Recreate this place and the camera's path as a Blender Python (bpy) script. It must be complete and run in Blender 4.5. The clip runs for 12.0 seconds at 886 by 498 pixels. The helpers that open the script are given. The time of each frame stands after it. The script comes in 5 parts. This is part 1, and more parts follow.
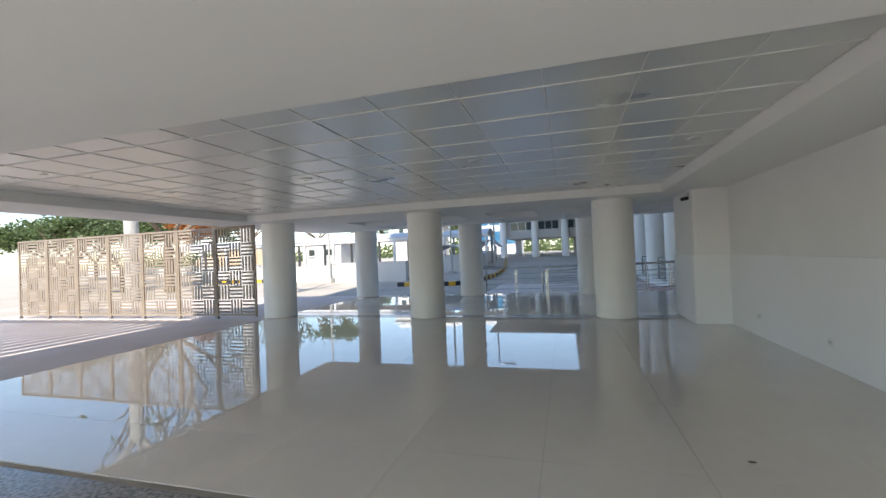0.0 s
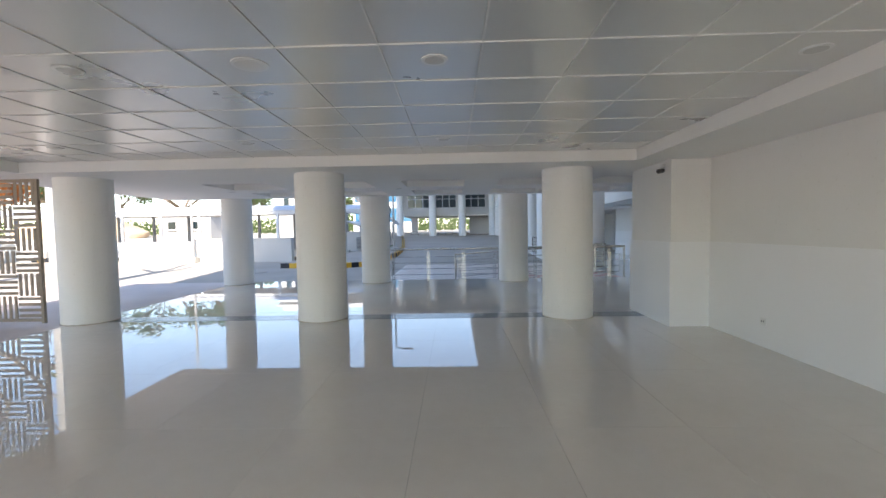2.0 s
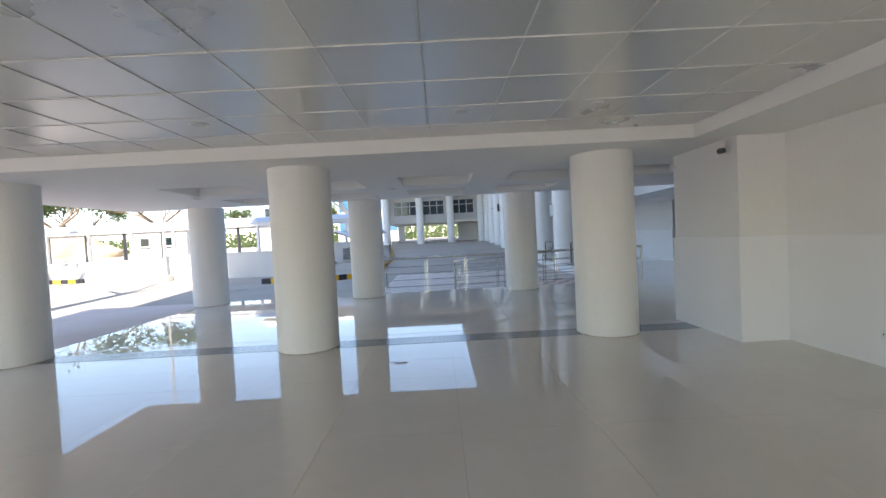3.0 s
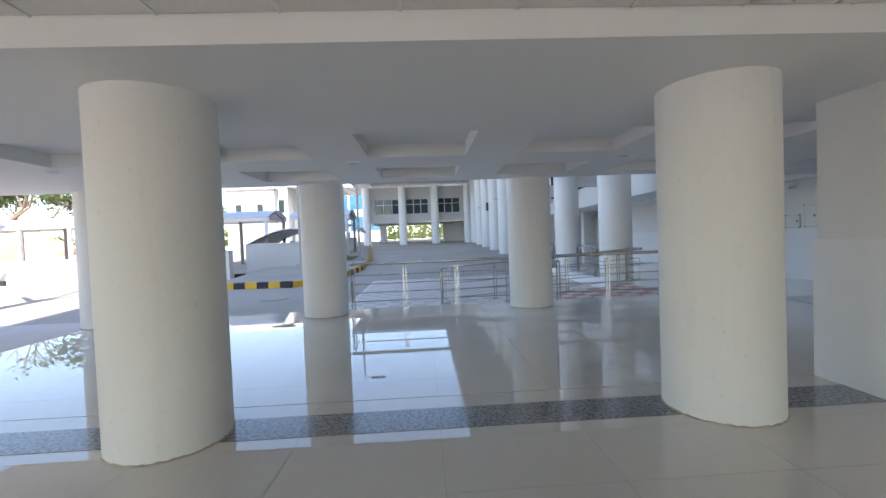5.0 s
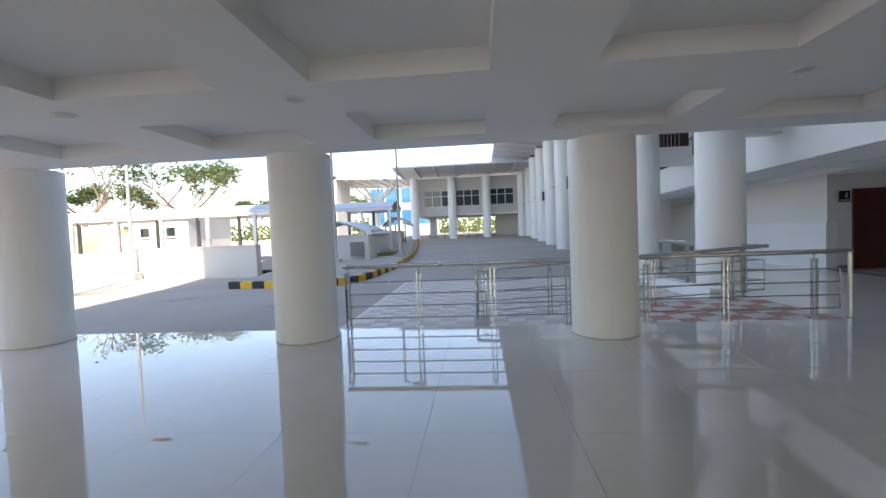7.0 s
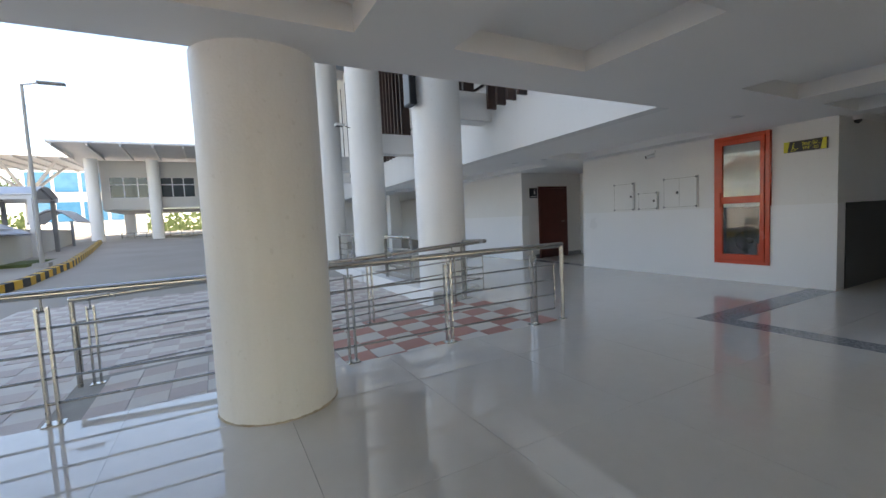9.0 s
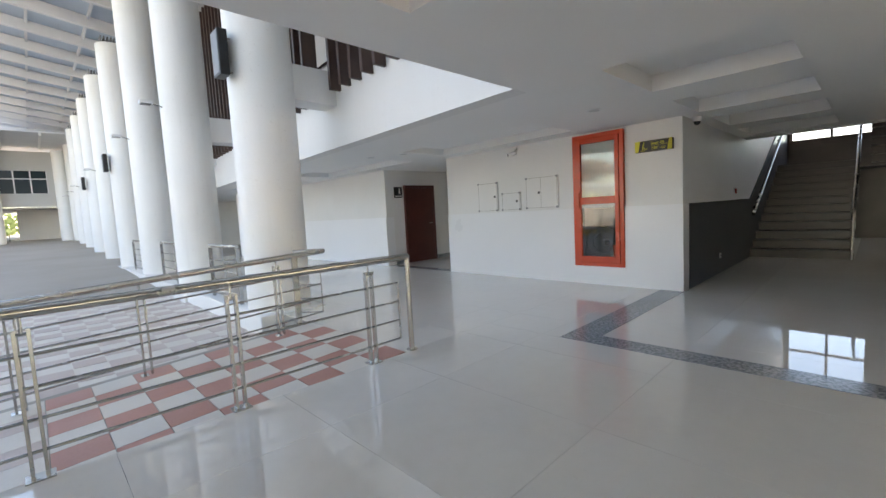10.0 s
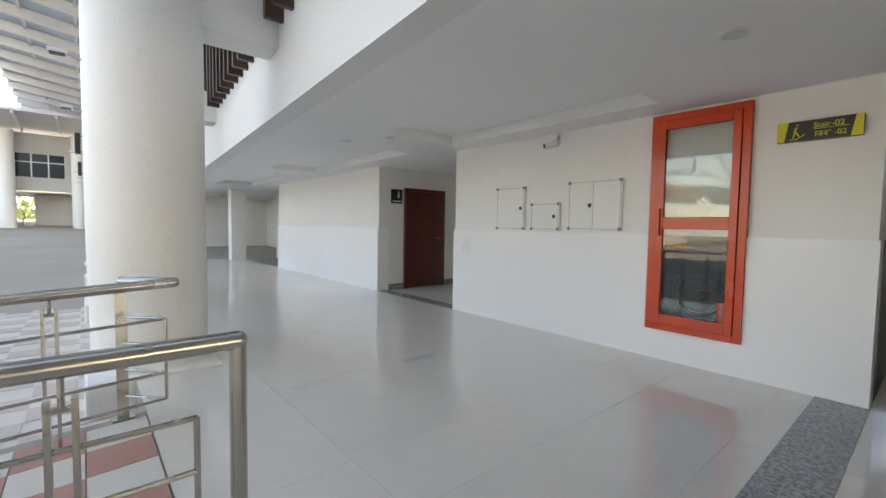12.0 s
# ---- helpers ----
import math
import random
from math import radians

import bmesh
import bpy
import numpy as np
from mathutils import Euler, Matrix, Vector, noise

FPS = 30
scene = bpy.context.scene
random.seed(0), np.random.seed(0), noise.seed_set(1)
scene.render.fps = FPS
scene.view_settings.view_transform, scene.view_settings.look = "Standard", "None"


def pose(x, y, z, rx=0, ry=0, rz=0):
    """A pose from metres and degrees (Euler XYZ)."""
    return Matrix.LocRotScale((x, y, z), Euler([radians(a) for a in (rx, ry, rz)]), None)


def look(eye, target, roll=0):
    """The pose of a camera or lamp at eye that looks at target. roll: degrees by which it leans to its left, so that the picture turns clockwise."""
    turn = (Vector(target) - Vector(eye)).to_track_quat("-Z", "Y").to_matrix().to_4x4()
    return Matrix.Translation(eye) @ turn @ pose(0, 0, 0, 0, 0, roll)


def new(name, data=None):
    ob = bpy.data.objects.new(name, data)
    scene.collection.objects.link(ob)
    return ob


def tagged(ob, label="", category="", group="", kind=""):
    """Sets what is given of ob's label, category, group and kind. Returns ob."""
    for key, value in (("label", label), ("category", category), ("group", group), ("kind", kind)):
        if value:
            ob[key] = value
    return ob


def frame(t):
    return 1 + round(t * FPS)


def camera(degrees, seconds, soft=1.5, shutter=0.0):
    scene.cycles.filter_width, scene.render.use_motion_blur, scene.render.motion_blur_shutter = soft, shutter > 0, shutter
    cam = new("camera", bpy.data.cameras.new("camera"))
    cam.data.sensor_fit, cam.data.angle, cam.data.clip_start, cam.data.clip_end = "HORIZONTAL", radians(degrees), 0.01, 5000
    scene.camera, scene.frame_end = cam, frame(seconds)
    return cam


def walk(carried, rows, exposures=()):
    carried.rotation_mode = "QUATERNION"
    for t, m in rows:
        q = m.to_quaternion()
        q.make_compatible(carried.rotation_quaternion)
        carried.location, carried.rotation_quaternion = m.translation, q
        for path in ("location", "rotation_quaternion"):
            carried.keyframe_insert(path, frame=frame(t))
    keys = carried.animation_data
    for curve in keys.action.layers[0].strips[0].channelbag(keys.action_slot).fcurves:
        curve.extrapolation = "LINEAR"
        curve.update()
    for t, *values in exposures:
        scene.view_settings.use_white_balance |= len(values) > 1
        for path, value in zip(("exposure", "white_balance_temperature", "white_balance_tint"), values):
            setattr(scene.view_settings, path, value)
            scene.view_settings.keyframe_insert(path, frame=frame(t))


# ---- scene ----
cam = camera(92.7, 12.0)
PATH = [
    (0, (-0.004, -0.272, 1.39), (-0.559, 1.649, 1.419), -2.4),
    (0.5, (-0.213, 0.324, 1.392), (-0.424, 2.313, 1.388), -1.5),
    (1, (-0.462, 0.879, 1.423), (-0.522, 2.877, 1.363), -0.7),
    (1.5, (-0.67, 1.466, 1.409), (-0.719, 3.464, 1.336), -0.9),
    (2, (-0.893, 2.025, 1.434), (-0.946, 4.022, 1.342), -1.0),
    (2.5, (-1.068, 2.623, 1.401), (-1.064, 4.622, 1.323), -2.8),
    (3, (-1.265, 3.273, 1.386), (-1.25, 5.272, 1.328), -3.0),
    (3.5, (-1.285, 3.913, 1.381), (-1.236, 5.912, 1.328), -3.5),
    (3.7, (-1.289, 4.184, 1.403), (-1.236, 6.183, 1.352), -3.4),
    (5.3, (-1.21, 6.292, 1.334), (-1.116, 8.289, 1.274), -2.2),
    (5.5, (-1.173, 6.573, 1.332), (-1.166, 8.572, 1.266), -2.4),
    (6, (-1.077, 7.153, 1.309), (-1.308, 9.139, 1.255), -2.7),
    (6.5, (-0.991, 7.756, 1.311), (-1.263, 9.737, 1.245), -2.8),
    (7, (-0.78, 8.367, 1.308), (-0.952, 10.359, 1.232), -2.3),
    (7.5, (-0.544, 8.945, 1.289), (-0.226, 10.917, 1.198), -3.5),
    (7.7, (-0.443, 9.168, 1.278), (0.086, 11.094, 1.163), -4.4),
    (9.3, (0.688, 10.774, 1.249), (1.716, 12.483, 1.103), -2.5),
    (9.5, (0.902, 10.909, 1.267), (2.02, 12.561, 1.115), -2.6),
    (10, (1.502, 11.191, 1.263), (2.89, 12.62, 1.089), -3.1),
    (10.5, (2.05, 11.587, 1.258), (3.467, 12.988, 1.09), -2.5),
    (11, (2.602, 11.886, 1.313), (4.041, 13.266, 1.154), -1.6),
    (11.5, (3.137, 12.297, 1.299), (4.574, 13.682, 1.164), -0.2),
    (12, (3.578, 12.735, 1.256), (4.87, 14.258, 1.147), 0.9),
]
walk(cam, [(t, look(eye, target, roll)) for t, eye, target, roll in PATH], [(0.0, 1.65, 6550, 11), (0.5, 2.05, 6600, 12), (1.0, 2.15, 6700, 13), (2.5, 2.2, 6850, 14), (5.5, 2.3, 6850, 15), (6.5, 2.3, 7200, 16), (7.5, 2.15, 7500, 16), (9.5, 2.75, 8200, 15), (10.0, 3.1, 8500, 16), (12.0, 3.2, 9000, 16)])

# ---- world, sun, exposure ----
SUN_DIR = Vector((-0.17, 1.0, -1.08)).normalized()
world = bpy.data.worlds.new("sky")
scene.world = world
world.use_nodes = True
sky = world.node_tree.nodes.new("ShaderNodeTexSky")
sky.sky_type, sky.sun_disc = "NISHITA", False
sky.sun_elevation, sky.sun_rotation = radians(47), radians(170)
sky.air_density, sky.dust_density, sky.ozone_density = 1.0, 0.25, 1.6
bg = world.node_tree.nodes["Background"]
bg.inputs["Strength"].default_value = 0.095
world.node_tree.links.new(sky.outputs[0], bg.inputs["Color"])
sun_data = bpy.data.lights.new("sun", "SUN")
sun_data.energy, sun_data.angle, sun_data.color = 2.8, radians(0.53), (1.0, 0.96, 0.90)
sun = new("sun", sun_data)
sun.matrix_world = Matrix.Translation((0, -20, 40)) @ SUN_DIR.to_track_quat("-Z", "Y").to_matrix().to_4x4()


# ---- materials ----
def rgb(c):
    return (*c, 1.0) if len(c) == 3 else c


def surface(name, a, b, rough=0.5, scale=4.0, fine=60.0, bump=0.05, metal=0.0, spread=0.06, per_object=0.0, ior=1.5, island=0.0):
    """Two base colours mixed by broad and fine noise, with roughness variation and fine relief."""
    m = bpy.data.materials.new(name)
    m.use_nodes = True
    nt = m.node_tree
    n, l = nt.nodes, nt.links
    p = n["Principled BSDF"]
    tc = n.new("ShaderNodeTexCoord")
    geo = n.new("ShaderNodeNewGeometry")
    big = n.new("ShaderNodeTexNoise")
    big.inputs["Scale"].default_value, big.inputs["Detail"].default_value = scale, 5
    small = n.new("ShaderNodeTexNoise")
    small.inputs["Scale"].default_value, small.inputs["Detail"].default_value = fine, 3
    l.new(geo.outputs["Position"], big.inputs["Vector"])
    l.new(geo.outputs["Position"], small.inputs["Vector"])
    add = n.new("ShaderNodeMath")
    add.operation = "MULTIPLY_ADD"
    add.inputs[1].default_value = 0.35
    l.new(small.outputs[0], add.inputs[0])
    l.new(big.outputs[0], add.inputs[2])
    ramp = n.new("ShaderNodeMapRange")
    ramp.inputs["From Min"].default_value, ramp.inputs["From Max"].default_value = 0.42, 0.95
    l.new(add.outputs[0], ramp.inputs["Value"])
    fac = ramp.outputs[0]
    if per_object or island:
        src = n.new("ShaderNodeObjectInfo").outputs["Random"] if per_object else geo.outputs["Random Per Island"]
        mix = n.new("ShaderNodeMath")
        mix.operation = "MULTIPLY_ADD"
        mix.inputs[1].default_value = per_object or island
        l.new(src, mix.inputs[0])
        l.new(fac, mix.inputs[2])
        fac = mix.outputs[0]
    col = n.new("ShaderNodeMix")
    col.data_type = "RGBA"
    col.inputs["A"].default_value, col.inputs["B"].default_value = rgb(a), rgb(b)
    l.new(fac, col.inputs["Factor"])
    l.new(col.outputs["Result"], p.inputs["Base Color"])
    rr = n.new("ShaderNodeMapRange")
    rr.inputs["To Min"].default_value, rr.inputs["To Max"].default_value = max(0.0, rough - spread), rough + spread
    l.new(big.outputs[0], rr.inputs["Value"])
    l.new(rr.outputs[0], p.inputs["Roughness"])
    p.inputs["Metallic"].default_value = metal
    p.inputs["IOR"].default_value = ior
    if bump:
        bm_ = n.new("ShaderNodeBump")
        bm_.inputs["Strength"].default_value, bm_.inputs["Distance"].default_value = bump, 0.01
        l.new(small.outputs[0], bm_.inputs["Height"])
        l.new(bm_.outputs[0], p.inputs["Normal"])
    return m


PAINT = surface("white_paint", (0.77, 0.76, 0.735), (0.83, 0.82, 0.80), 0.55, 0.8, 90, 0.12)
COLUMN_PAINT = surface("column_paint", (0.79, 0.785, 0.755), (0.85, 0.845, 0.82), 0.5, 0.7, 45, 0.22)
WALL_TILE = surface("wall_tile", (0.83, 0.83, 0.83), (0.87, 0.87, 0.875), 0.3, 0.5, 120, 0.02)
FACADE = surface("weathered_outdoor_white", (0.52, 0.51, 0.485), (0.62, 0.61, 0.59), 0.75, 0.35, 30, 0.12)
CEIL_PAINT = surface("ceiling_paint", (0.85, 0.84, 0.815), (0.89, 0.88, 0.86), 0.7, 0.6, 120, 0.04)
METAL_TILE = surface("metal_ceiling_tile", (0.66, 0.66, 0.64), (0.72, 0.72, 0.70), 0.29, 0.9, 220, 0.015, 0.55, 0.05, island=0.25)
GRID = surface("ceiling_grid", (0.74, 0.74, 0.72), (0.82, 0.82, 0.80), 0.45, 2, 80, 0.02)
FLOOR_TILE = surface("vitrified_floor_tile", (0.72, 0.675, 0.605), (0.79, 0.75, 0.685), 0.014, 0.7, 9, 0.002, 0, 0.01, per_object=0.10, ior=1.85)
JOINT = surface("tile_joint", (0.30, 0.28, 0.24), (0.42, 0.39, 0.34), 0.8, 3, 80, 0.1)
GROUT = surface("worn_grout", (0.30, 0.25, 0.18), (0.58, 0.52, 0.43), 0.9, 9, 60, 0.4)
STEEL = surface("brushed_steel", (0.42, 0.41, 0.385), (0.52, 0.51, 0.48), 0.26, 6, 180, 0.03, 1.0)
RED = surface("red_orange_paint", (0.58, 0.045, 0.012), (0.66, 0.062, 0.018), 0.25, 3, 90, 0.03)
# near-black colour that stands in for the shade of deep openings
PAINTED_SHADE = surface("painted_shade", (0.02, 0.02, 0.02), (0.04, 0.04, 0.038), 0.7, 3, 60, 0.05)
BLACK = surface("black_plastic", (0.012, 0.012, 0.013), (0.025, 0.025, 0.026), 0.4, 6, 90, 0.02)
WHITE_PLASTIC = surface("white_plastic", (0.76, 0.76, 0.75), (0.82, 0.82, 0.81), 0.35, 6, 90, 0.02)
MAROON = surface("maroon_wood", (0.085, 0.018, 0.013), (0.13, 0.030, 0.02), 0.32, 3, 40, 0.05)
BROWN = surface("dark_brown_louvre", (0.040, 0.020, 0.015), (0.065, 0.032, 0.025), 0.42, 3, 60, 0.04, per_object=0.3)
DADO = surface("dark_stone_dado", (0.040, 0.046, 0.056), (0.066, 0.073, 0.086), 0.30, 2, 90, 0.03)
STEP_STONE = surface("brown_step_stone", (0.045, 0.036, 0.034), (0.08, 0.066, 0.06), 0.30, 2.5, 70, 0.05)
CONCRETE = surface("concrete_road", (0.36, 0.315, 0.26), (0.45, 0.405, 0.345), 0.85, 0.35, 22, 0.25)
CHECK_RED = surface("red_paving_tile", (0.43, 0.19, 0.145), (0.54, 0.28, 0.225), 0.55, 1.3, 60, 0.12, per_object=0.2)
CHECK_CREAM = surface("cream_paving_tile", (0.62, 0.56, 0.48), (0.72, 0.67, 0.60), 0.55, 1.3, 60, 0.12, per_object=0.2)
CHECK_FADED = surface("faded_paving_tile", (0.52, 0.42, 0.37), (0.64, 0.56, 0.51), 0.6, 0.9, 40, 0.12)
KERB_Y = surface("yellow_kerb_paint", (0.72, 0.40, 0.03), (0.80, 0.48, 0.06), 0.6, 3, 40, 0.2)
KERB_K = surface("black_kerb_paint", (0.015, 0.015, 0.02), (0.04, 0.04, 0.045), 0.6, 3, 40, 0.2)
FENCE_PAINT = surface("beige_fence_paint", (0.25, 0.20, 0.15), (0.31, 0.25, 0.19), 0.5, 2, 60, 0.05)
ROOF_SHEET = surface("grey_roof_sheet", (0.52, 0.53, 0.55), (0.62, 0.63, 0.65), 0.42, 1, 30, 0.08, 0.2)
ROOF_STEEL = surface("pale_painted_steel", (0.66, 0.66, 0.66), (0.74, 0.74, 0.74), 0.45, 1, 60, 0.04)
SHED_STEEL = surface("grey_painted_steel", (0.16, 0.165, 0.175), (0.24, 0.245, 0.25), 0.5, 1, 60, 0.04)
BARK = surface("bark", (0.13, 0.095, 0.065), (0.22, 0.17, 0.12), 0.9, 3, 30, 0.6)
GRASS = surface("grass", (0.07, 0.11, 0.03), (0.14, 0.17, 0.06), 0.9, 1.2, 40, 0.5)
EARTH = surface("dry_earth", (0.42, 0.31, 0.20), (0.54, 0.42, 0.29), 0.95, 0.08, 3, 0.4)
RUBBLE = surface("grey_stone", (0.34, 0.33, 0.31), (0.46, 0.45, 0.42), 0.85, 1, 12, 0.4)
SIGN_YELLOW = surface("sign_yellow", (0.62, 0.56, 0.03), (0.68, 0.62, 0.05), 0.4, 5, 60, 0.01)


def granite():
    m = surface("grey_granite", (0.13, 0.14, 0.155), (0.36, 0.365, 0.37), 0.14, 38, 160, 0.03)
    r = [k for k in m.node_tree.nodes if k.type == "MAP_RANGE"][0]
    r.inputs["From Min"].default_value, r.inputs["From Max"].default_value = 0.55, 0.78
    return m


GRANITE = granite()


def weathered(m, marks, runs):
    """Small dried specks and faint runs of splashed dirt on a painted surface."""
    n, l = m.node_tree.nodes, m.node_tree.links
    p = n["Principled BSDF"]
    base = p.inputs["Base Color"].links[0].from_socket
    geo = n.new("ShaderNodeNewGeometry")
    for scale, lo, hi, share in (((26, 26, 20), 0.66, 0.70, marks), ((7, 7, 0.55), 0.56, 0.78, runs)):
        mp = n.new("ShaderNodeMapping")
        mp.inputs["Scale"].default_value = scale
        nz = n.new("ShaderNodeTexNoise")
        nz.inputs["Scale"].default_value, nz.inputs["Detail"].default_value = 1.0, 4
        mr = n.new("ShaderNodeMapRange")
        mr.inputs["From Min"].default_value, mr.inputs["From Max"].default_value = lo, hi
        mr.inputs["To Max"].default_value = share
        mix = n.new("ShaderNodeMix")
        mix.data_type = "RGBA"
        mix.inputs["B"].default_value = (0.40, 0.36, 0.29, 1)
        l.new(geo.outputs["Position"], mp.inputs["Vector"])
        l.new(mp.outputs[0], nz.inputs["Vector"])
        l.new(nz.outputs[0], mr.inputs["Value"])
        l.new(mr.outputs[0], mix.inputs["Factor"])
        l.new(base, mix.inputs["A"])
        base = mix.outputs["Result"]
    l.new(base, p.inputs["Base Color"])


weathered(COLUMN_PAINT, 0.13, 0.10)
weathered(PAINT, 0.10, 0.03)
weathered(FLOOR_TILE, 0.07, 0.0)


def glass(name, tint=(0.9, 0.95, 0.94), rough=0.0):
    m = bpy.data.materials.new(name)
    m.use_nodes = True
    p = m.node_tree.nodes["Principled BSDF"]
    p.inputs["Base Color"].default_value = rgb(tint)
    p.inputs["Transmission Weight"].default_value = 1.0
    p.inputs["Roughness"].default_value, p.inputs["IOR"].default_value = rough, 1.5
    return m


GLASS = glass("clear_glass")


def translucent(name, colour, share):
    """A thin sheet that lets part of the daylight through, spread out."""
    m = surface(name, colour, tuple(min(0.95, c * 1.08) for c in colour), 0.5, 1.5, 30, 0.05)
    n, l = m.node_tree.nodes, m.node_tree.links
    t = n.new("ShaderNodeBsdfTranslucent")
    t.inputs["Color"].default_value = rgb(colour)
    mix = n.new("ShaderNodeMixShader")
    mix.inputs["Fac"].default_value = share
    l.new(n["Principled BSDF"].outputs[0], mix.inputs[1])
    l.new(t.outputs[0], mix.inputs[2])
    l.new(mix.outputs[0], n["Material Output"].inputs["Surface"])
    return m


BLOSSOM = translucent("orange_blossom", (0.42, 0.15, 0.03), 0.4)
LEAF = translucent("leaves_lit_through", (0.10, 0.14, 0.05), 0.45)
POLYCARB = translucent("translucent_roof_sheet", (0.44, 0.52, 0.60), 0.10)
DARK_GLASS = surface("dark_window_glass", (0.012, 0.022, 0.026), (0.02, 0.034, 0.038), 0.04, 1, 30, 0.0, 0.0, 0.02)
BLUE_GLASS = surface("blue_window_glass", (0.03, 0.12, 0.22), (0.05, 0.17, 0.28), 0.06, 1, 30, 0.0, 0.0, 0.02)


def lamp_face(name, strength):
    m = bpy.data.materials.new(name)
    m.use_nodes = True
    p = m.node_tree.nodes["Principled BSDF"]
    p.inputs["Base Color"].default_value = (0.62, 0.62, 0.60, 1)
    p.inputs["Roughness"].default_value = 0.5
    p.inputs["Emission Color"].default_value = (1.0, 0.95, 0.88, 1)
    p.inputs["Emission Strength"].default_value = strength
    return m


LAMP = lamp_face("lamp_diffuser", 0.0)


# ---- mesh helpers ----
def add_box(bm, a, b, bevel=0.0):
    """An axis-aligned box from corner a to corner b."""
    lo = [min(p, q) for p, q in zip(a, b)]
    hi = [max(p, q) for p, q in zip(a, b)]
    m = Matrix.Translation([(p + q) / 2 for p, q in zip(lo, hi)]) @ Matrix.Diagonal([*[q - p for p, q in zip(lo, hi)], 1])
    vs = bmesh.ops.create_cube(bm, size=1, matrix=m)["verts"]
    if bevel:
        es = list({e for v in vs for e in v.link_edges})
        bmesh.ops.bevel(bm, geom=es, offset=bevel, segments=2, affect="EDGES", profile=0.5)


def add_tube(bm, p, q, r, seg=10, r2=None):
    """A round bar from p to q."""
    p, q = Vector(p), Vector(q)
    d = q - p
    m = Matrix.Translation((p + q) / 2) @ d.to_track_quat("Z", "Y").to_matrix().to_4x4()
    bmesh.ops.create_cone(bm, cap_ends=True, segments=seg, radius1=r, radius2=r if r2 is None else r2, depth=d.length, matrix=m)


def add_beam(bm, p, q, w, h):
    """A square bar from p to q, w wide and h high."""
    p, q = Vector(p), Vector(q)
    d = q - p
    m = Matrix.Translation((p + q) / 2) @ d.to_track_quat("X", "Z").to_matrix().to_4x4() @ Matrix.Diagonal((d.length, w, h, 1))
    bmesh.ops.create_cube(bm, size=1, matrix=m)


def add_ball(bm, c, r, squash=(1, 1, 1), sub=2):
    bmesh.ops.create_icosphere(bm, subdivisions=sub, radius=r, matrix=Matrix.Translation(c) @ Matrix.Diagonal((*squash, 1)))


def add_prism(bm, outline, z0, z1):
    """A flat polygon in x, y pulled up from z0 to z1."""
    lo = [bm.verts.new((x, y, z0)) for x, y in outline]
    hi = [bm.verts.new((x, y, z1)) for x, y in outline]
    bm.faces.new(hi)
    bm.faces.new(lo[::-1])
    for i in range(len(lo)):
        j = (i + 1) % len(lo)
        bm.faces.new((lo[i], lo[j], hi[j], hi[i]))


def mesh_of(name, bm, material, smooth=False):
    bmesh.ops.recalc_face_normals(bm, faces=bm.faces)
    me = bpy.data.meshes.new(name)
    bm.to_mesh(me)
    bm.free()
    me.materials.append(material)
    if smooth:
        me.polygons.foreach_set("use_smooth", [True] * len(me.polygons))
        me.set_sharp_from_angle(angle=radians(40))
    return me


def thing(name, bm, material, label, category, kind="", group="", smooth=False):
    return tagged(new(name, mesh_of(name, bm, material, smooth)), label, category, group, kind)


def holder(name, at, label, category, group="", kind=""):
    e = new(name)
    e.empty_display_size = 0.1
    e.location = at
    return tagged(e, label, category, group, kind)


def part(name, bm, material, parent, label="", smooth=False, local=False):
    """One mesh under a thing. Its coordinates are the world's, or the parent's own if local."""
    o = new(name, mesh_of(name, bm, material, smooth))
    o.parent = parent
    if not local:
        at = Vector(parent.location)
        if parent.parent:
            at = at + Vector(parent.parent.location)
        o.location = -at
    if label:
        o["label"] = label
    return o


def boxes(*pairs, bevel=0.0):
    bm = bmesh.new()
    for a, b in pairs:
        add_box(bm, a, b, bevel)
    return bm


def tubes(*rows, seg=10):
    bm = bmesh.new()
    for p, q, r in rows:
        add_tube(bm, p, q, r, seg)
    return bm


# ---- the large structure ----
SOFFIT, TILE_Z, GROUND = 2.365, 2.52, -0.25
FLOOR_EDGE = 14.18


def ground_z(y):
    """The forecourt climbs gently away from the building."""
    return GROUND + max(0.0, min(y, 60) - 22) * 0.036


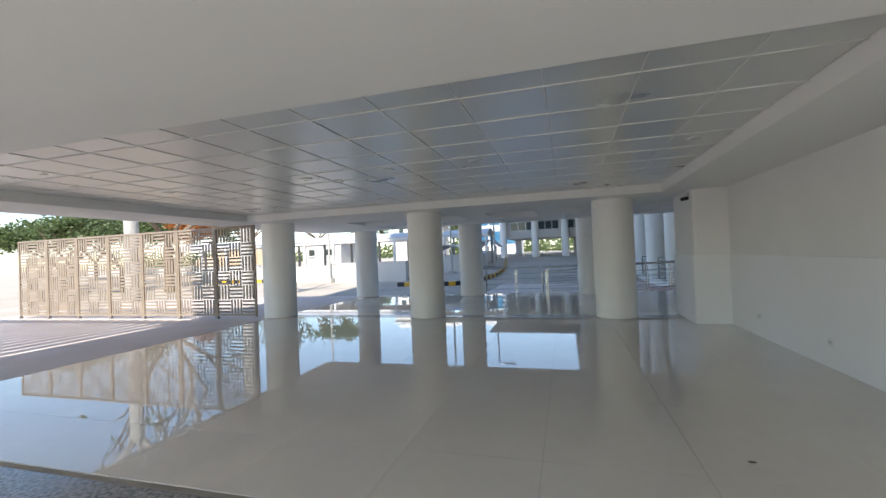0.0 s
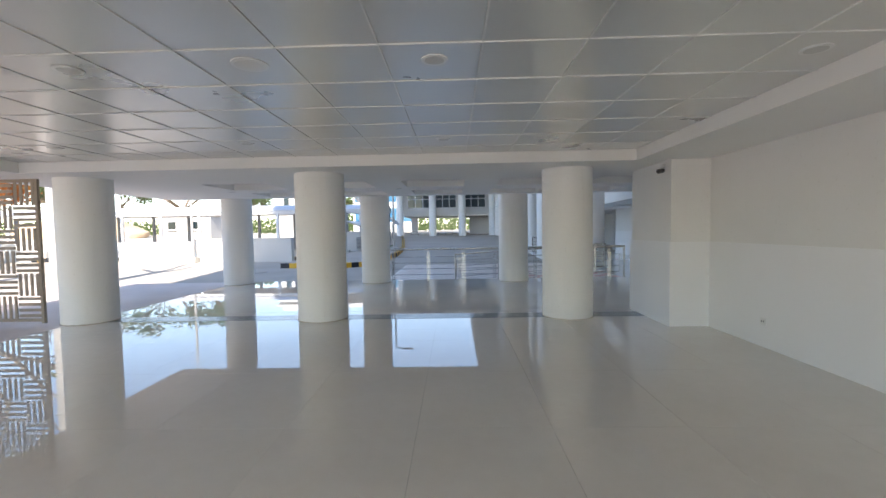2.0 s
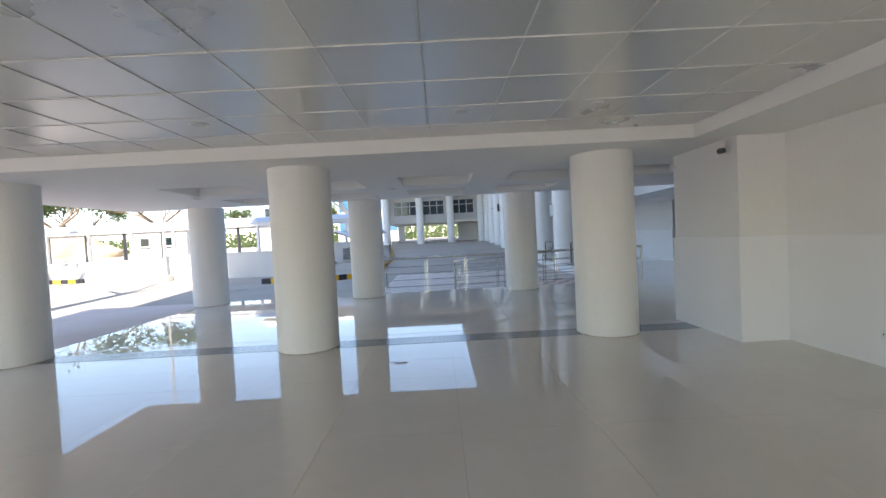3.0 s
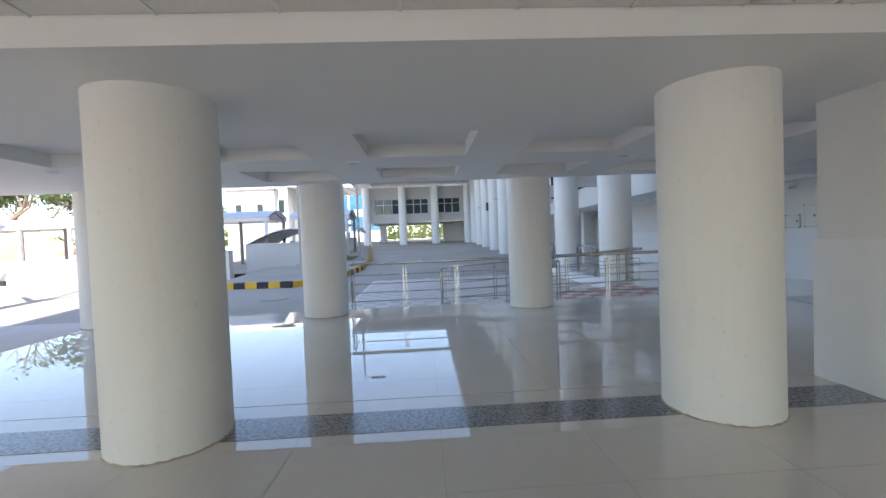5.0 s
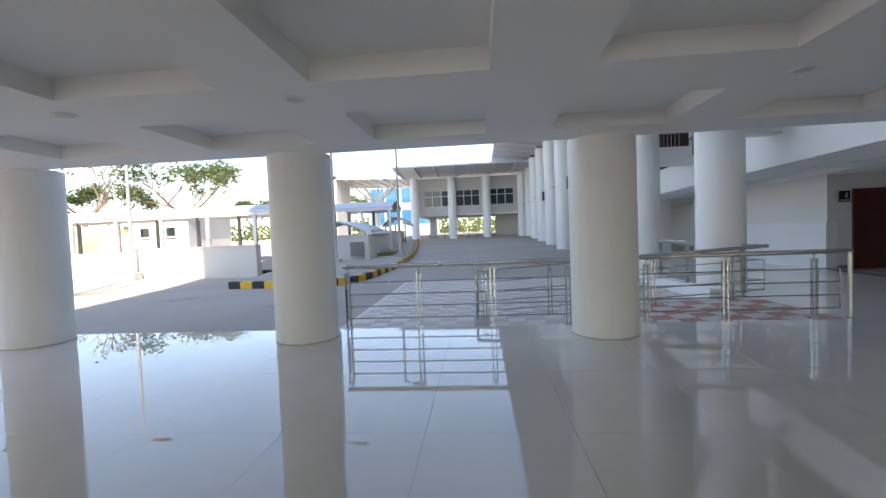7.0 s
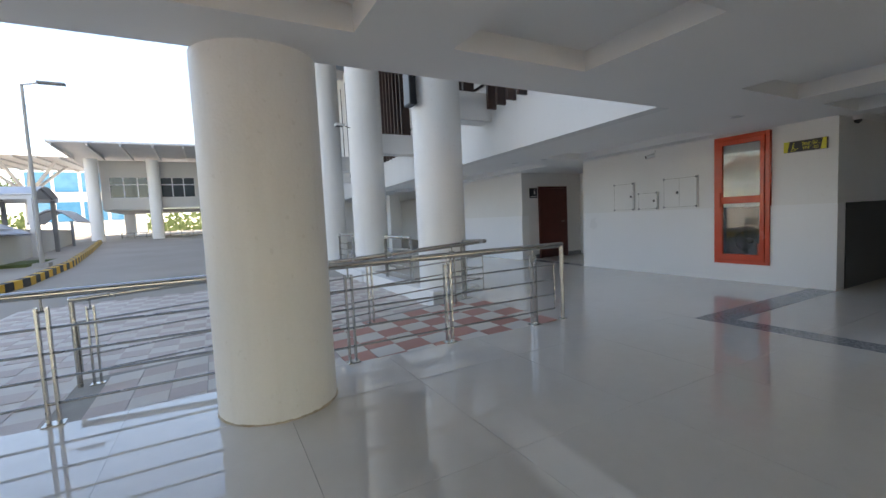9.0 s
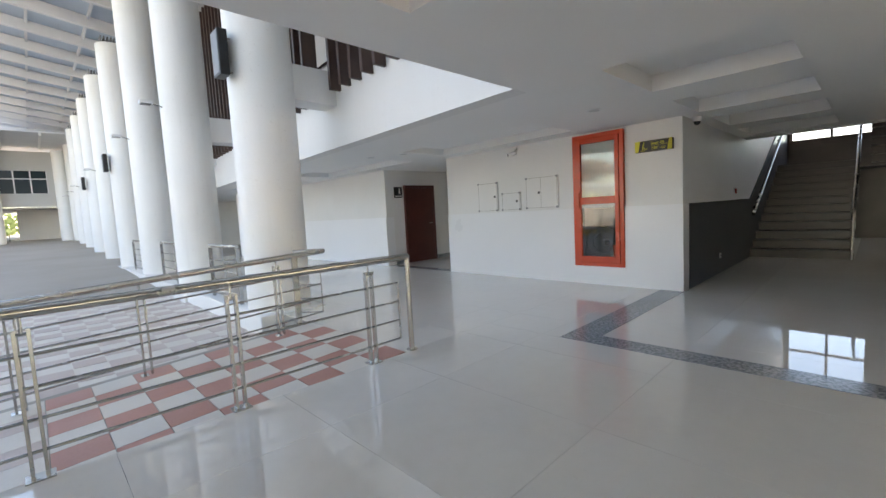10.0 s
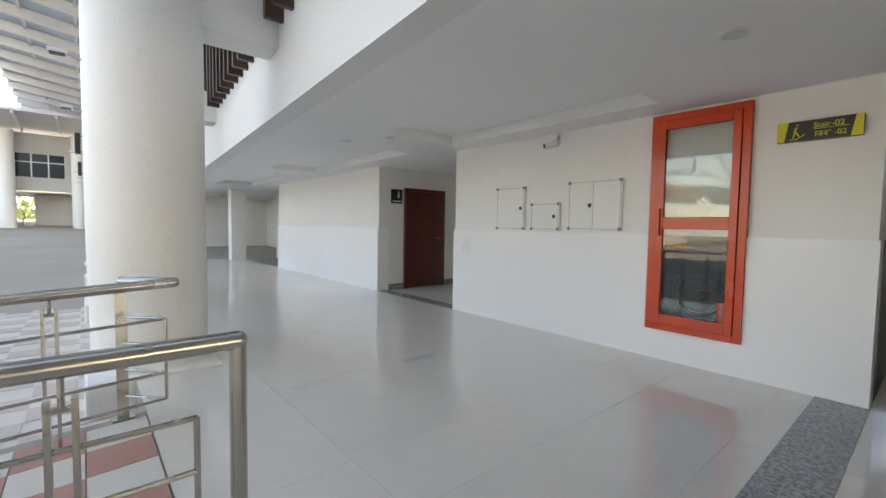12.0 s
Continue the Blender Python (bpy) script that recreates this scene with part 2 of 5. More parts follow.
def coffered(name, xs, ys, low, raised, label):
    """A ceiling of one sheet: cells of the grid xs, ys at height low, those in raised (a dict) higher up; a slab closes it above."""
    bm = bmesh.new()
    hz = lambda i, j: raised.get((i, j), low)
    for i in range(len(xs) - 1):
        for j in range(len(ys) - 1):
            z = hz(i, j)
            if z is None:
                continue
            c = [(xs[i], ys[j]), (xs[i + 1], ys[j]), (xs[i + 1], ys[j + 1]), (xs[i], ys[j + 1])]
            bm.faces.new([bm.verts.new((x, y, z)) for x, y in c])
            for di, dj, e in ((1, 0, (1, 2)), (0, 1, (2, 3)), (-1, 0, (3, 0)), (0, -1, (0, 1))):
                k, m = i + di, j + dj
                if 0 <= k < len(xs) - 1 and 0 <= m < len(ys) - 1:
                    w = hz(k, m)
                    if w is not None and w > z:
                        a, b = c[e[0]], c[e[1]]
                        bm.faces.new([bm.verts.new(v) for v in ((*a, z), (*b, z), (*b, w), (*a, w))])
    bmesh.ops.remove_doubles(bm, verts=bm.verts, dist=0.0005)
    top = max([low] + [v for v in raised.values() if v])
    for i in range(len(xs) - 1):
        for j in range(len(ys) - 1):
            if hz(i, j) is not None:
                add_box(bm, (xs[i], ys[j], top + 0.02), (xs[i + 1], ys[j + 1], top + 0.3))
    me = bpy.data.meshes.new(name)
    bm.to_mesh(me)
    bm.free()
    me.materials.append(CEIL_PAINT)
    return tagged(new(name, me), label, "ceiling", "", "structure")


# main ceiling: the tray over the first bay, then two rows of coffers, then the row before the stair
TX0, TX1, TY0, TY1 = -7.25, 1.70, 2.04, 8.10
CX = [(-5.68 + 1.895 * k, -4.46 + 1.895 * k) for k in range(5)]
xs = sorted({-8.6, TX0, TX1, 5.02, 6.17, 6.78, 7.8, 8.36, 9.42, 9.98, 11.0, 11.5} | {round(v, 3) for c in CX for v in c})
ys = [-4.4, TY0, TY1, 10.0, 11.2, 11.64, 11.95, 12.82, 13.02, 13.58]
raised = {}
for i in range(len(xs) - 1):
    xm = (xs[i] + xs[i + 1]) / 2
    for j in range(len(ys) - 1):
        ym = (ys[j] + ys[j + 1]) / 2
        if TX0 < xm < TX1 and TY0 < ym < TY1:
            raised[i, j] = TILE_Z + 0.06
        elif any(a < xm < b for a, b in CX) and (10.0 < ym < 11.2 or 11.95 < ym < 13.02):
            raised[i, j] = SOFFIT + 0.16
        elif any(a < xm < b for a, b in ((5.02, 6.17), (6.78, 7.8), (8.36, 9.42), (9.98, 11.0))) and 11.64 < ym < 12.82:
            raised[i, j] = SOFFIT + 0.16
coffered("ceiling", xs, ys, SOFFIT, raised, "white plaster ceiling with a long tray and square coffers")

# metal tiles in the tray, a visible grid between them
bm = bmesh.new()
P = 0.611
gx = [-0.707 + P * k for k in range(-12, 6)]
gy = [3.92 + P * k for k in range(-4, 9)]
for x in gx:
    for y in gy:
        x0, x1 = max(x, TX0), min(x + P, TX1)
        y0, y1 = max(y, TY0), min(y + P, TY1)
        if x1 - x0 > 0.03 and y1 - y0 > 0.03:
            sag = random.uniform(-0.0012, 0.0012)
            add_box(bm, (x0 + 0.007, y0 + 0.007, TILE_Z + sag), (x1 - 0.007, y1 - 0.007, TILE_Z + 0.012 + sag))
thing("ceiling_tiles", bm, METAL_TILE, "satin grey metal ceiling tiles in a square grid", "ceiling", "structure")
bm = boxes(*[((x - 0.005, TY0, TILE_Z - 0.006), (x + 0.005, TY1, TILE_Z + 0.03)) for x in gx if TX0 < x < TX1],
           *[((TX0, y - 0.005, TILE_Z - 0.008), (TX1, y + 0.005, TILE_Z + 0.032)) for y in gy if TY0 < y < TY1])
thing("ceiling_grid", bm, GRID, "pale metal grid between the ceiling tiles", "ceiling", "structure")

# corridor ceiling beyond, with two shallow trays, and the edge towards the colonnade
BX = lambda y: 4.85 + 0.072 * (y - 13.58)
cys = [13.58, 14.4, 17.15, 18.1, 21.6, 22.6, 26.2, 34.0]
cxs = [6.4, 7.45, 7.805, 12.0]
coffered("ceiling_corridor", cxs, cys, SOFFIT, {(0, 1): SOFFIT + 0.12, (0, 3): SOFFIT + 0.12, (0, 5): SOFFIT + 0.12}, "white plaster corridor ceiling with shallow trays")
bm = bmesh.new()
add_prism(bm, [(BX(13.58), 13.58), (6.4, 13.58), (6.4, 34.0), (BX(34), 34.0)], SOFFIT, SOFFIT + 0.3)
thing("ceiling_edge", bm, CEIL_PAINT, "white plaster ceiling along the corridor edge", "ceiling", "structure")
bm = bmesh.new()
add_prism(bm, [(BX(13.58) - 0.02, 13.58), (BX(13.58) + 0.2, 13.58), (BX(50) + 0.2, 50.0), (BX(50) - 0.02, 50.0)], SOFFIT - 0.003, 3.5)
thing("wall_balcony", bm, PAINT, "white plastered band above the corridor", "wall", "structure")

# upper storeys: they close the place above; tall unseen blocks added to shade the forecourt
thing("wall_upper", boxes(((-7.2, -4.4, 2.9), (2.95, 13.56, 46.0)), ((2.95, 6.0, 2.9), (11.5, 13.56, 46.0)), ((5.8, 13.6, 3.52), (16, 50, 7.6))), PAINT, "white plastered upper storeys, tall unseen blocks added to shade the forecourt", "wall", "structure")
thing("roof_low", boxes(((-8.6, -4.4, 2.86), (-7.22, 13.56, 3.3))), PAINT, "low flat white roof over the end bay", "roof", "structure")

# walls
def wall(name, *pairs, mat=PAINT, label="white plastered wall", bevel=0.0):
    return thing(name, boxes(*pairs, bevel=bevel), mat, label, "wall", "structure")


DADO_H = 1.2
wall("wall_east", ((2.722, -3.5, DADO_H), (2.95, 8.082, SOFFIT)), ((2.172, 8.082, DADO_H), (2.95, 9.388, SOFFIT)))
wall("wall_east_dado", ((2.695, -3.5, -0.1), (2.95, 8.055, DADO_H)), ((2.145, 8.055, -0.1), (2.95, 9.415, DADO_H)), mat=WALL_TILE, label="white tiled lower half of the wall")
# made-up wall out of view; the opening is added to let daylight into the hall
wall("wall_south", ((2.97, 9.2, 0.0), (3.4, 9.4, SOFFIT)), ((6.3, 9.2, 0.0), (11.5, 9.4, SOFFIT)), ((3.4, 9.2, 2.2), (6.3, 9.4, SOFFIT)), label="unseen white plastered wall, its wide opening added to brighten the hall")
XW = 7.805
wall("wall_hall", ((XW + 0.028, 13.02, DADO_H), (XW + 0.25, 17.47, SOFFIT)))
wall("wall_corridor", ((XW + 0.028, 19.64, DADO_H), (XW + 0.25, 25.05, SOFFIT)))
wall("wall_stair", ((XW + 0.25, 13.02, DADO_H), (17.2, 13.25, SOFFIT)), ((11.5, 13.02, SOFFIT), (17.2, 13.25, 5.4)))
wall("wall_hall_dado", ((XW, 13.008, -0.1), (XW + 0.25, 13.79, DADO_H)), ((XW, 13.79, -0.1), (XW + 0.25, 14.59, 0.285)), ((XW, 14.59, -0.1), (XW + 0.25, 17.475, DADO_H)),
     ((XW, 19.635, -0.1), (XW + 0.25, 25.055, DADO_H)), mat=WALL_TILE, label="white tiled lower half of the hall wall")
wall("wall_stair_dado", ((XW + 0.256, 13.0, -0.1), (12.1, 13.25, DADO_H)), mat=DADO, label="dark grey stone dado beside the stair")
wall("wall_alcove", ((XW + 0.25, 19.64, 0), (10.2, 19.84, SOFFIT)), ((10.0, 17.3, 0), (10.2, 19.64, SOFFIT)), ((XW + 0.25, 17.27, 0), (10.0, 17.47, SOFFIT)))
wall("wall_alcove_skirting", ((XW + 0.255, 19.622, 0.002), (8.4, 19.638, 0.11)), ((9.42, 19.622, 0.002), (9.99, 19.638, 0.11)), mat=GRANITE, label="grey granite skirting")
wall("wall_far_corridor", ((XW + 0.25, 25.06, 0), (10.5, 25.3, SOFFIT)), ((10.3, 25.3, 0), (10.5, 34, SOFFIT)), ((6.2, 33.8, 0), (10.3, 34, SOFFIT)),
     ((7.3, 28.0, 0), (7.75, 28.4, SOFFIT)), ((8.9, 28.2, 0), (10.3, 28.4, SOFFIT)))

# floor: slab, polished tiles, granite bands
fl = thing("floor", boxes(((-7.1, -3.5, -0.6), (XW + 0.3, FLOOR_EDGE, -0.008)), ((XW + 0.3, 9.2, -0.6), (17.3, 13.3, -0.008)), ((3.86, FLOOR_EDGE, -0.6), (XW + 2.3, 34, -0.008))),
           JOINT, "polished beige stone-tile floor with thin joints", "floor", "structure")
thing("pavement_side", boxes(((-17, -3.5, -0.6), (-7.102, FLOOR_EDGE, -0.004))), CHECK_FADED, "matt dusty stone paving outside the polished floor", "pavement", "structure")
bands = [((-7.1, 8.80, -0.01), (2.14, 9.165, 0.003)), ((-7.1, 1.45, -0.01), (-1.4, 1.77, 0.003)), ((5.06, 9.42, -0.01), (5.31, 13.0, 0.003)), ((5.06, 13.0, -0.01), (XW - 0.002, 13.3, 0.003)),
         ((XW, 17.48, -0.01), (XW + 0.25, 19.63, 0.003)), ((-7.1, FLOOR_EDGE - 0.25, -0.3), (-2.75, FLOOR_EDGE + 0.02, -0.002))]
for a, b in bands:
    part("granite_band", boxes((a, b)), GRANITE, fl, "grey speckled granite band")

# forecourt ground, one sheet to the horizon, climbing gently
bm = bmesh.new()
gxs = [-1500, -300, -60, -30, -17.0, 3.84, 18, 40, 300, 1500]
gys = [-1500, -300, -40, -3.52, FLOOR_EDGE + 0.03, 18, 22, 30, 40, 50, 60, 120, 400, 2500]
grid = [[bm.verts.new((x, y, ground_z(y))) for y in gys] for x in gxs]
for i in range(len(gxs) - 1):
    for j in range(len(gys) - 1):
        if not (gxs[i] >= -17.0 and gxs[i] < 3.8 and -3.6 < gys[j] < 14):
            bm.faces.new((grid[i][j], grid[i + 1][j], grid[i + 1][j + 1], grid[i][j + 1]))
thing("ground", bm, CONCRETE, "pale dusty concrete forecourt", "ground", "structure")


# ---- columns ----
def column(name, x, y, r, z0, z1, label, group):
    bm = bmesh.new()
    bmesh.ops.create_cone(bm, cap_ends=True, segments=64, radius1=r, radius2=r, depth=z1 - z0, matrix=Matrix.Translation((0, 0, (z1 - z0) / 2)))
    me = mesh_of(name, bm, COLUMN_PAINT, True)
    ob = tagged(new(name, me), label, "column", group)
    ob.location = (x, y, z0)
    rnd = random.Random(int(x * 37 + y * 91))
    bm = bmesh.new()
    n = 90
    rings = [[], [], []]
    for i in range(n):
        a = 2 * math.pi * i / n
        w, t = rnd.uniform(0.004, 0.010), rnd.uniform(0.006, 0.016)
        for ring, rr, zz in zip(rings, (r + w, r + 0.004, r - 0.01), (0.001, t, t + 0.004)):
            ring.append(bm.verts.new((rr * math.cos(a), rr * math.sin(a), zz)))
    for i in range(n):
        for lo, hi in zip(rings, rings[1:]):
            bm.faces.new((lo[i], lo[(i + 1) % n], hi[(i + 1) % n], hi[i]))
    part("base_grout", bm, GROUT, ob, "rough worn grout round the foot", local=True)
    return ob


for y, x_list in ((8.93, (0.94, -3.08, -7.02)), (13.72, (0.74, -3.07, -6.95))):
    for x in x_list:
        column("column", x, y, 0.395, 0.0, SOFFIT + 0.01, "round white-plastered column on the polished floor", "round columns under the ceiling")
CY = [17.25 + 3.88 * k for k in range(9)]
for k, y in enumerate(CY):
    c = holder("column", (4.02, y, -0.3), "tall round white colonnade column on a low white plinth", "column", "tall columns of the colonnade")
    bm = bmesh.new()
    bmesh.ops.create_cone(bm, cap_ends=True, segments=48, radius1=0.43, radius2=0.43, depth=7.45 + 0.05, matrix=Matrix.Translation((0, 0, 0.3 + 7.0 / 2)))
    part("shaft", bm, COLUMN_PAINT, c, smooth=True, local=True)
    part("plinth", boxes(((-0.47, -0.47, -0.2), (0.47, 0.47, 0.325)), bevel=0.02), PAINT, c, "low square white plinth", local=True)
    part("tie_beam", boxes(((0.3, -0.2, 3.28), (1.1 + 0.072 * (y - 13.6), 0.2, 3.78))), PAINT, c, "short white beam to the wall", local=True)
    part("capital_grille", boxes(*[((-0.3 + 0.09 * i, -0.3, 7.3), (-0.27 + 0.09 * i, 0.3, 7.75)) for i in range(7)]), SHED_STEEL, c, "steel grille above the shaft", local=True)
    if k in (0, 3, 5):
        s = holder("wall_speaker", (4.02 - 0.43, y - 0.12, 3.1), "slim dark loudspeaker on a bracket on a column", "speaker", "loudspeakers on the colonnade")
        part("cabinet", boxes(((-0.17, -0.13, 0.05), (-0.05, 0.13, 0.62)), bevel=0.012), BLACK, s, local=True)
        part("grille", boxes(((-0.176, -0.11, 0.08), (-0.172, 0.11, 0.59))), SHED_STEEL, s, "fine dark grille", local=True)
        for e in (0.12, 0.55):
            part("bracket", tubes(((0.03, 0, e), (-0.06, 0, e), 0.012)), STEEL, s, local=True)
    else:
        s = holder("flood_light", (4.02 - 0.43, y - 0.1, 3.6), "small grey flood light on a bracket on a column", "lamp", "flood lights on the colonnade")
        part("bracket", tubes(((0.03, 0, 0.0), (-0.14, 0, 0.05), 0.014)), STEEL, s, local=True)
        part("housing", boxes(((-0.36, -0.09, 0.03), (-0.14, 0.09, 0.09)), bevel=0.012), WHITE_PLASTIC, s, local=True)
        part("lens", boxes(((-0.34, -0.075, 0.022), (-0.17, 0.075, 0.029))), DARK_GLASS, s, local=True)

# dark vertical louvres above the band
lv = holder("louvre_screen", (5.2, 14.0, 3.5), "dark brown vertical louvres above the white band", "louvre")
me = None
for k in range(110):
    y = 13.8 + 0.31 * k
    if min(abs(y - c) for c in CY) < 0.28:
        continue
    if me is None:
        me = mesh_of("louvre", boxes(((-0.16, -0.03, -0.34), (0.10, 0.03, 3.6)), bevel=0.008), BROWN)
    o = new("louvre", me)
    o.parent = lv
    o.location = (BX(y) + 0.0 - 5.2 - 0.04, y - 14.0, 0.0)
for z in (3.8, 5.2, 6.6):
    bm = bmesh.new()
    add_beam(bm, (BX(14) + 0.14, 14.0, z), (BX(48) + 0.14, 48.0, z), 0.04, 0.05)
    part("rail", bm, STEEL, lv, "pale steel carrier rail")

# sloping canopy above the colonnade
rf = holder("canopy_roof", (4, 15, 7.4), "pale sheet roof on white rafters above the colonnade", "roof")
bm = bmesh.new()
for a, b, za, zb in ((0.7, 6.5, 8.45, 7.65),):
    v = [bm.verts.new(p) for p in ((a, 14.6, za), (b, 14.6, zb), (b, 53, zb), (a, 53, za), (a, 14.6, za + 0.06), (b, 14.6, zb + 0.06), (b, 53, zb + 0.06), (a, 53, za + 0.06))]
    for f in ((0, 1, 2, 3), (4, 5, 6, 7), (0, 1, 5, 4), (1, 2, 6, 5), (2, 3, 7, 6), (3, 0, 4, 7)):
        bm.faces.new([v[i] for i in f])
part("sheet", bm, POLYCARB, rf, "translucent pale roof sheet")
for k in range(20):
    y = 15.3 + 1.94 * k
    bm = bmesh.new()
    add_beam(bm, (0.7, y, 8.26), (6.4, y, 7.48), 0.14, 0.34)
    part("rafter", bm, ROOF_STEEL, rf)
for x, z in ((0.8, 8.38), (2.1, 8.2), (3.5, 8.0)):
    bm = bmesh.new()
    add_beam(bm, (x, 14.6, z), (x, 53, z), 0.07, 0.1)
    part("purlin", bm, ROOF_STEEL, rf)

# ---- railings ----
RAIL_Y = 14.20


def post_pair(bm, x, y, z0, h, along=1):
    for d in (-0.028, 0.028):
        add_box(bm, (x + d - 0.008, y - 0.022, z0), (x + d + 0.008, y + 0.022, z0 + h))
    add_box(bm, (x - 0.06, y - 0.05, z0), (x + 0.06, y + 0.05, z0 + 0.008))
    add_tube(bm, (x - 0.028, y, z0 + h - 0.03), (x + 0.028, y, z0 + h - 0.03), 0.01, 8)
    add_tube(bm, (x, y, z0 + h - 0.03), (x, y, z0 + h + 0.06), 0.008, 8)


def railing(name, x0, x1, y, posts, z_of, end_post, label, h=0.79, gap=0.12):
    """A steel railing along x on a floor of height z_of(x)."""
    r = holder(name, (x0, y, z_of(x0)), label, "railing", "steel railings of the ramp")
    for x in posts:
        bm = bmesh.new()
        post_pair(bm, x, y, z_of(x), h)
        part("post", bm, STEEL, r, "paired flat steel post on a base plate")
    bm = bmesh.new()
    add_tube(bm, (x0, y, z_of(x0) + h + 0.085), (x1, y, z_of(x1) + h + 0.085), 0.031, 14)
    add_ball(bm, (x0, y, z_of(x0) + h + 0.085), 0.031)
    add_ball(bm, (x1, y, z_of(x1) + h + 0.085), 0.031)
    part("handrail", bm, STEEL, r, "round steel handrail", True)
    for e in (0.14, 0.31, 0.48, 0.65):
        bm = tubes(((x0 + 0.03, y, z_of(x0) + e), (x1 - gap, y, z_of(x1) + e), 0.0095), seg=8)
        part("bar", bm, STEEL, r, smooth=True)
    if end_post:
        bm = bmesh.new()
        add_tube(bm, (x1, y, z_of(x1)), (x1, y, z_of(x1) + h + 0.085), 0.026, 14)
        add_tube(bm, (x1, y, z_of(x1)), (x1, y, z_of(x1) + 0.008), 0.05, 14)
        part("end_post", bm, STEEL, r, "round steel end post", True)
    for x, z in ((x1 - gap, z_of(x1)), (x0 + 0.03, z_of(x0))):
        part("end_bar", tubes(((x, y, z + 0.14), (x, y, z + 0.65), 0.0095), seg=8), STEEL, r, smooth=True)
    return r


railing("ramp_railing", -2.70, 3.95, RAIL_Y, (-2.66, -1.64, -0.62, 0.40, 1.42, 2.42, 3.52), lambda x: 0.0, True, "brushed steel railing along the polished floor edge")
RAMP0, RAMP1 = -0.9, 3.86


def ramp_z(x):
    return GROUND + (0.0 - GROUND) * max(0.0, min(1.0, (x - RAMP0) / (RAMP1 - RAMP0)))


r2 = railing("ramp_railing", -0.86, 4.0, 15.85, (-0.72, 0.42, 1.32, 2.16, 3.42), ramp_z, False, "brushed steel railing sloping down beside the ramp", gap=0.05)
bm = bmesh.new()
add_tube(bm, (-0.86, 15.85, GROUND), (-0.86, 15.85, ramp_z(-0.86) + 0.875), 0.024, 12)
part("end_post", bm, STEEL, r2, "round steel end post", True)
part("return_rail", tubes(((4.0, 15.85, 0.875), (3.74, 16.08, 0.875), 0.03)), STEEL, r2, "short bent end of the handrail", True)
part("return_post", boxes(((3.71, 16.05, ramp_z(3.74)), (3.77, 16.095, 0.86)), ((3.68, 16.02, ramp_z(3.74)), (3.80, 16.098, ramp_z(3.74) + 0.01))), STEEL, r2, "flat steel post")
for e in (0.14, 0.31, 0.48, 0.65):
    part("return_bar", tubes(((3.95, 15.85, e), (3.74, 16.07, e), 0.0095), seg=8), STEEL, r2, smooth=True)


def side_rail(y0, y1, x=3.98):
    r = holder("colonnade_railing", (x, y0, 0), "short steel railing between the colonnade columns", "railing", "short railings between the columns")
    for y in (y0, y1):
        part("post", boxes(((x - 0.025, y - 0.03, 0.0), (x + 0.025, y + 0.03, 0.86))), STEEL, r)
    part("handrail", tubes(((x, y0, 0.9), (x, y1, 0.9), 0.028)), STEEL, r, "round steel handrail", True)
    for e in (0.14, 0.31, 0.48, 0.65):
        part("bar", tubes(((x, y0, e), (x, y1, e), 0.0095), seg=8), STEEL, r, smooth=True)


for k in range(3):
    side_rail(CY[k] + 0.8, CY[k] + 2.15, 3.75)
thing("kerb_colonnade", boxes(((3.6, 16.9, -0.35), (3.858, 49.5, 0.004)), bevel=0.008), PAINT, "low white kerb between the colonnade columns", "kerb", "structure")


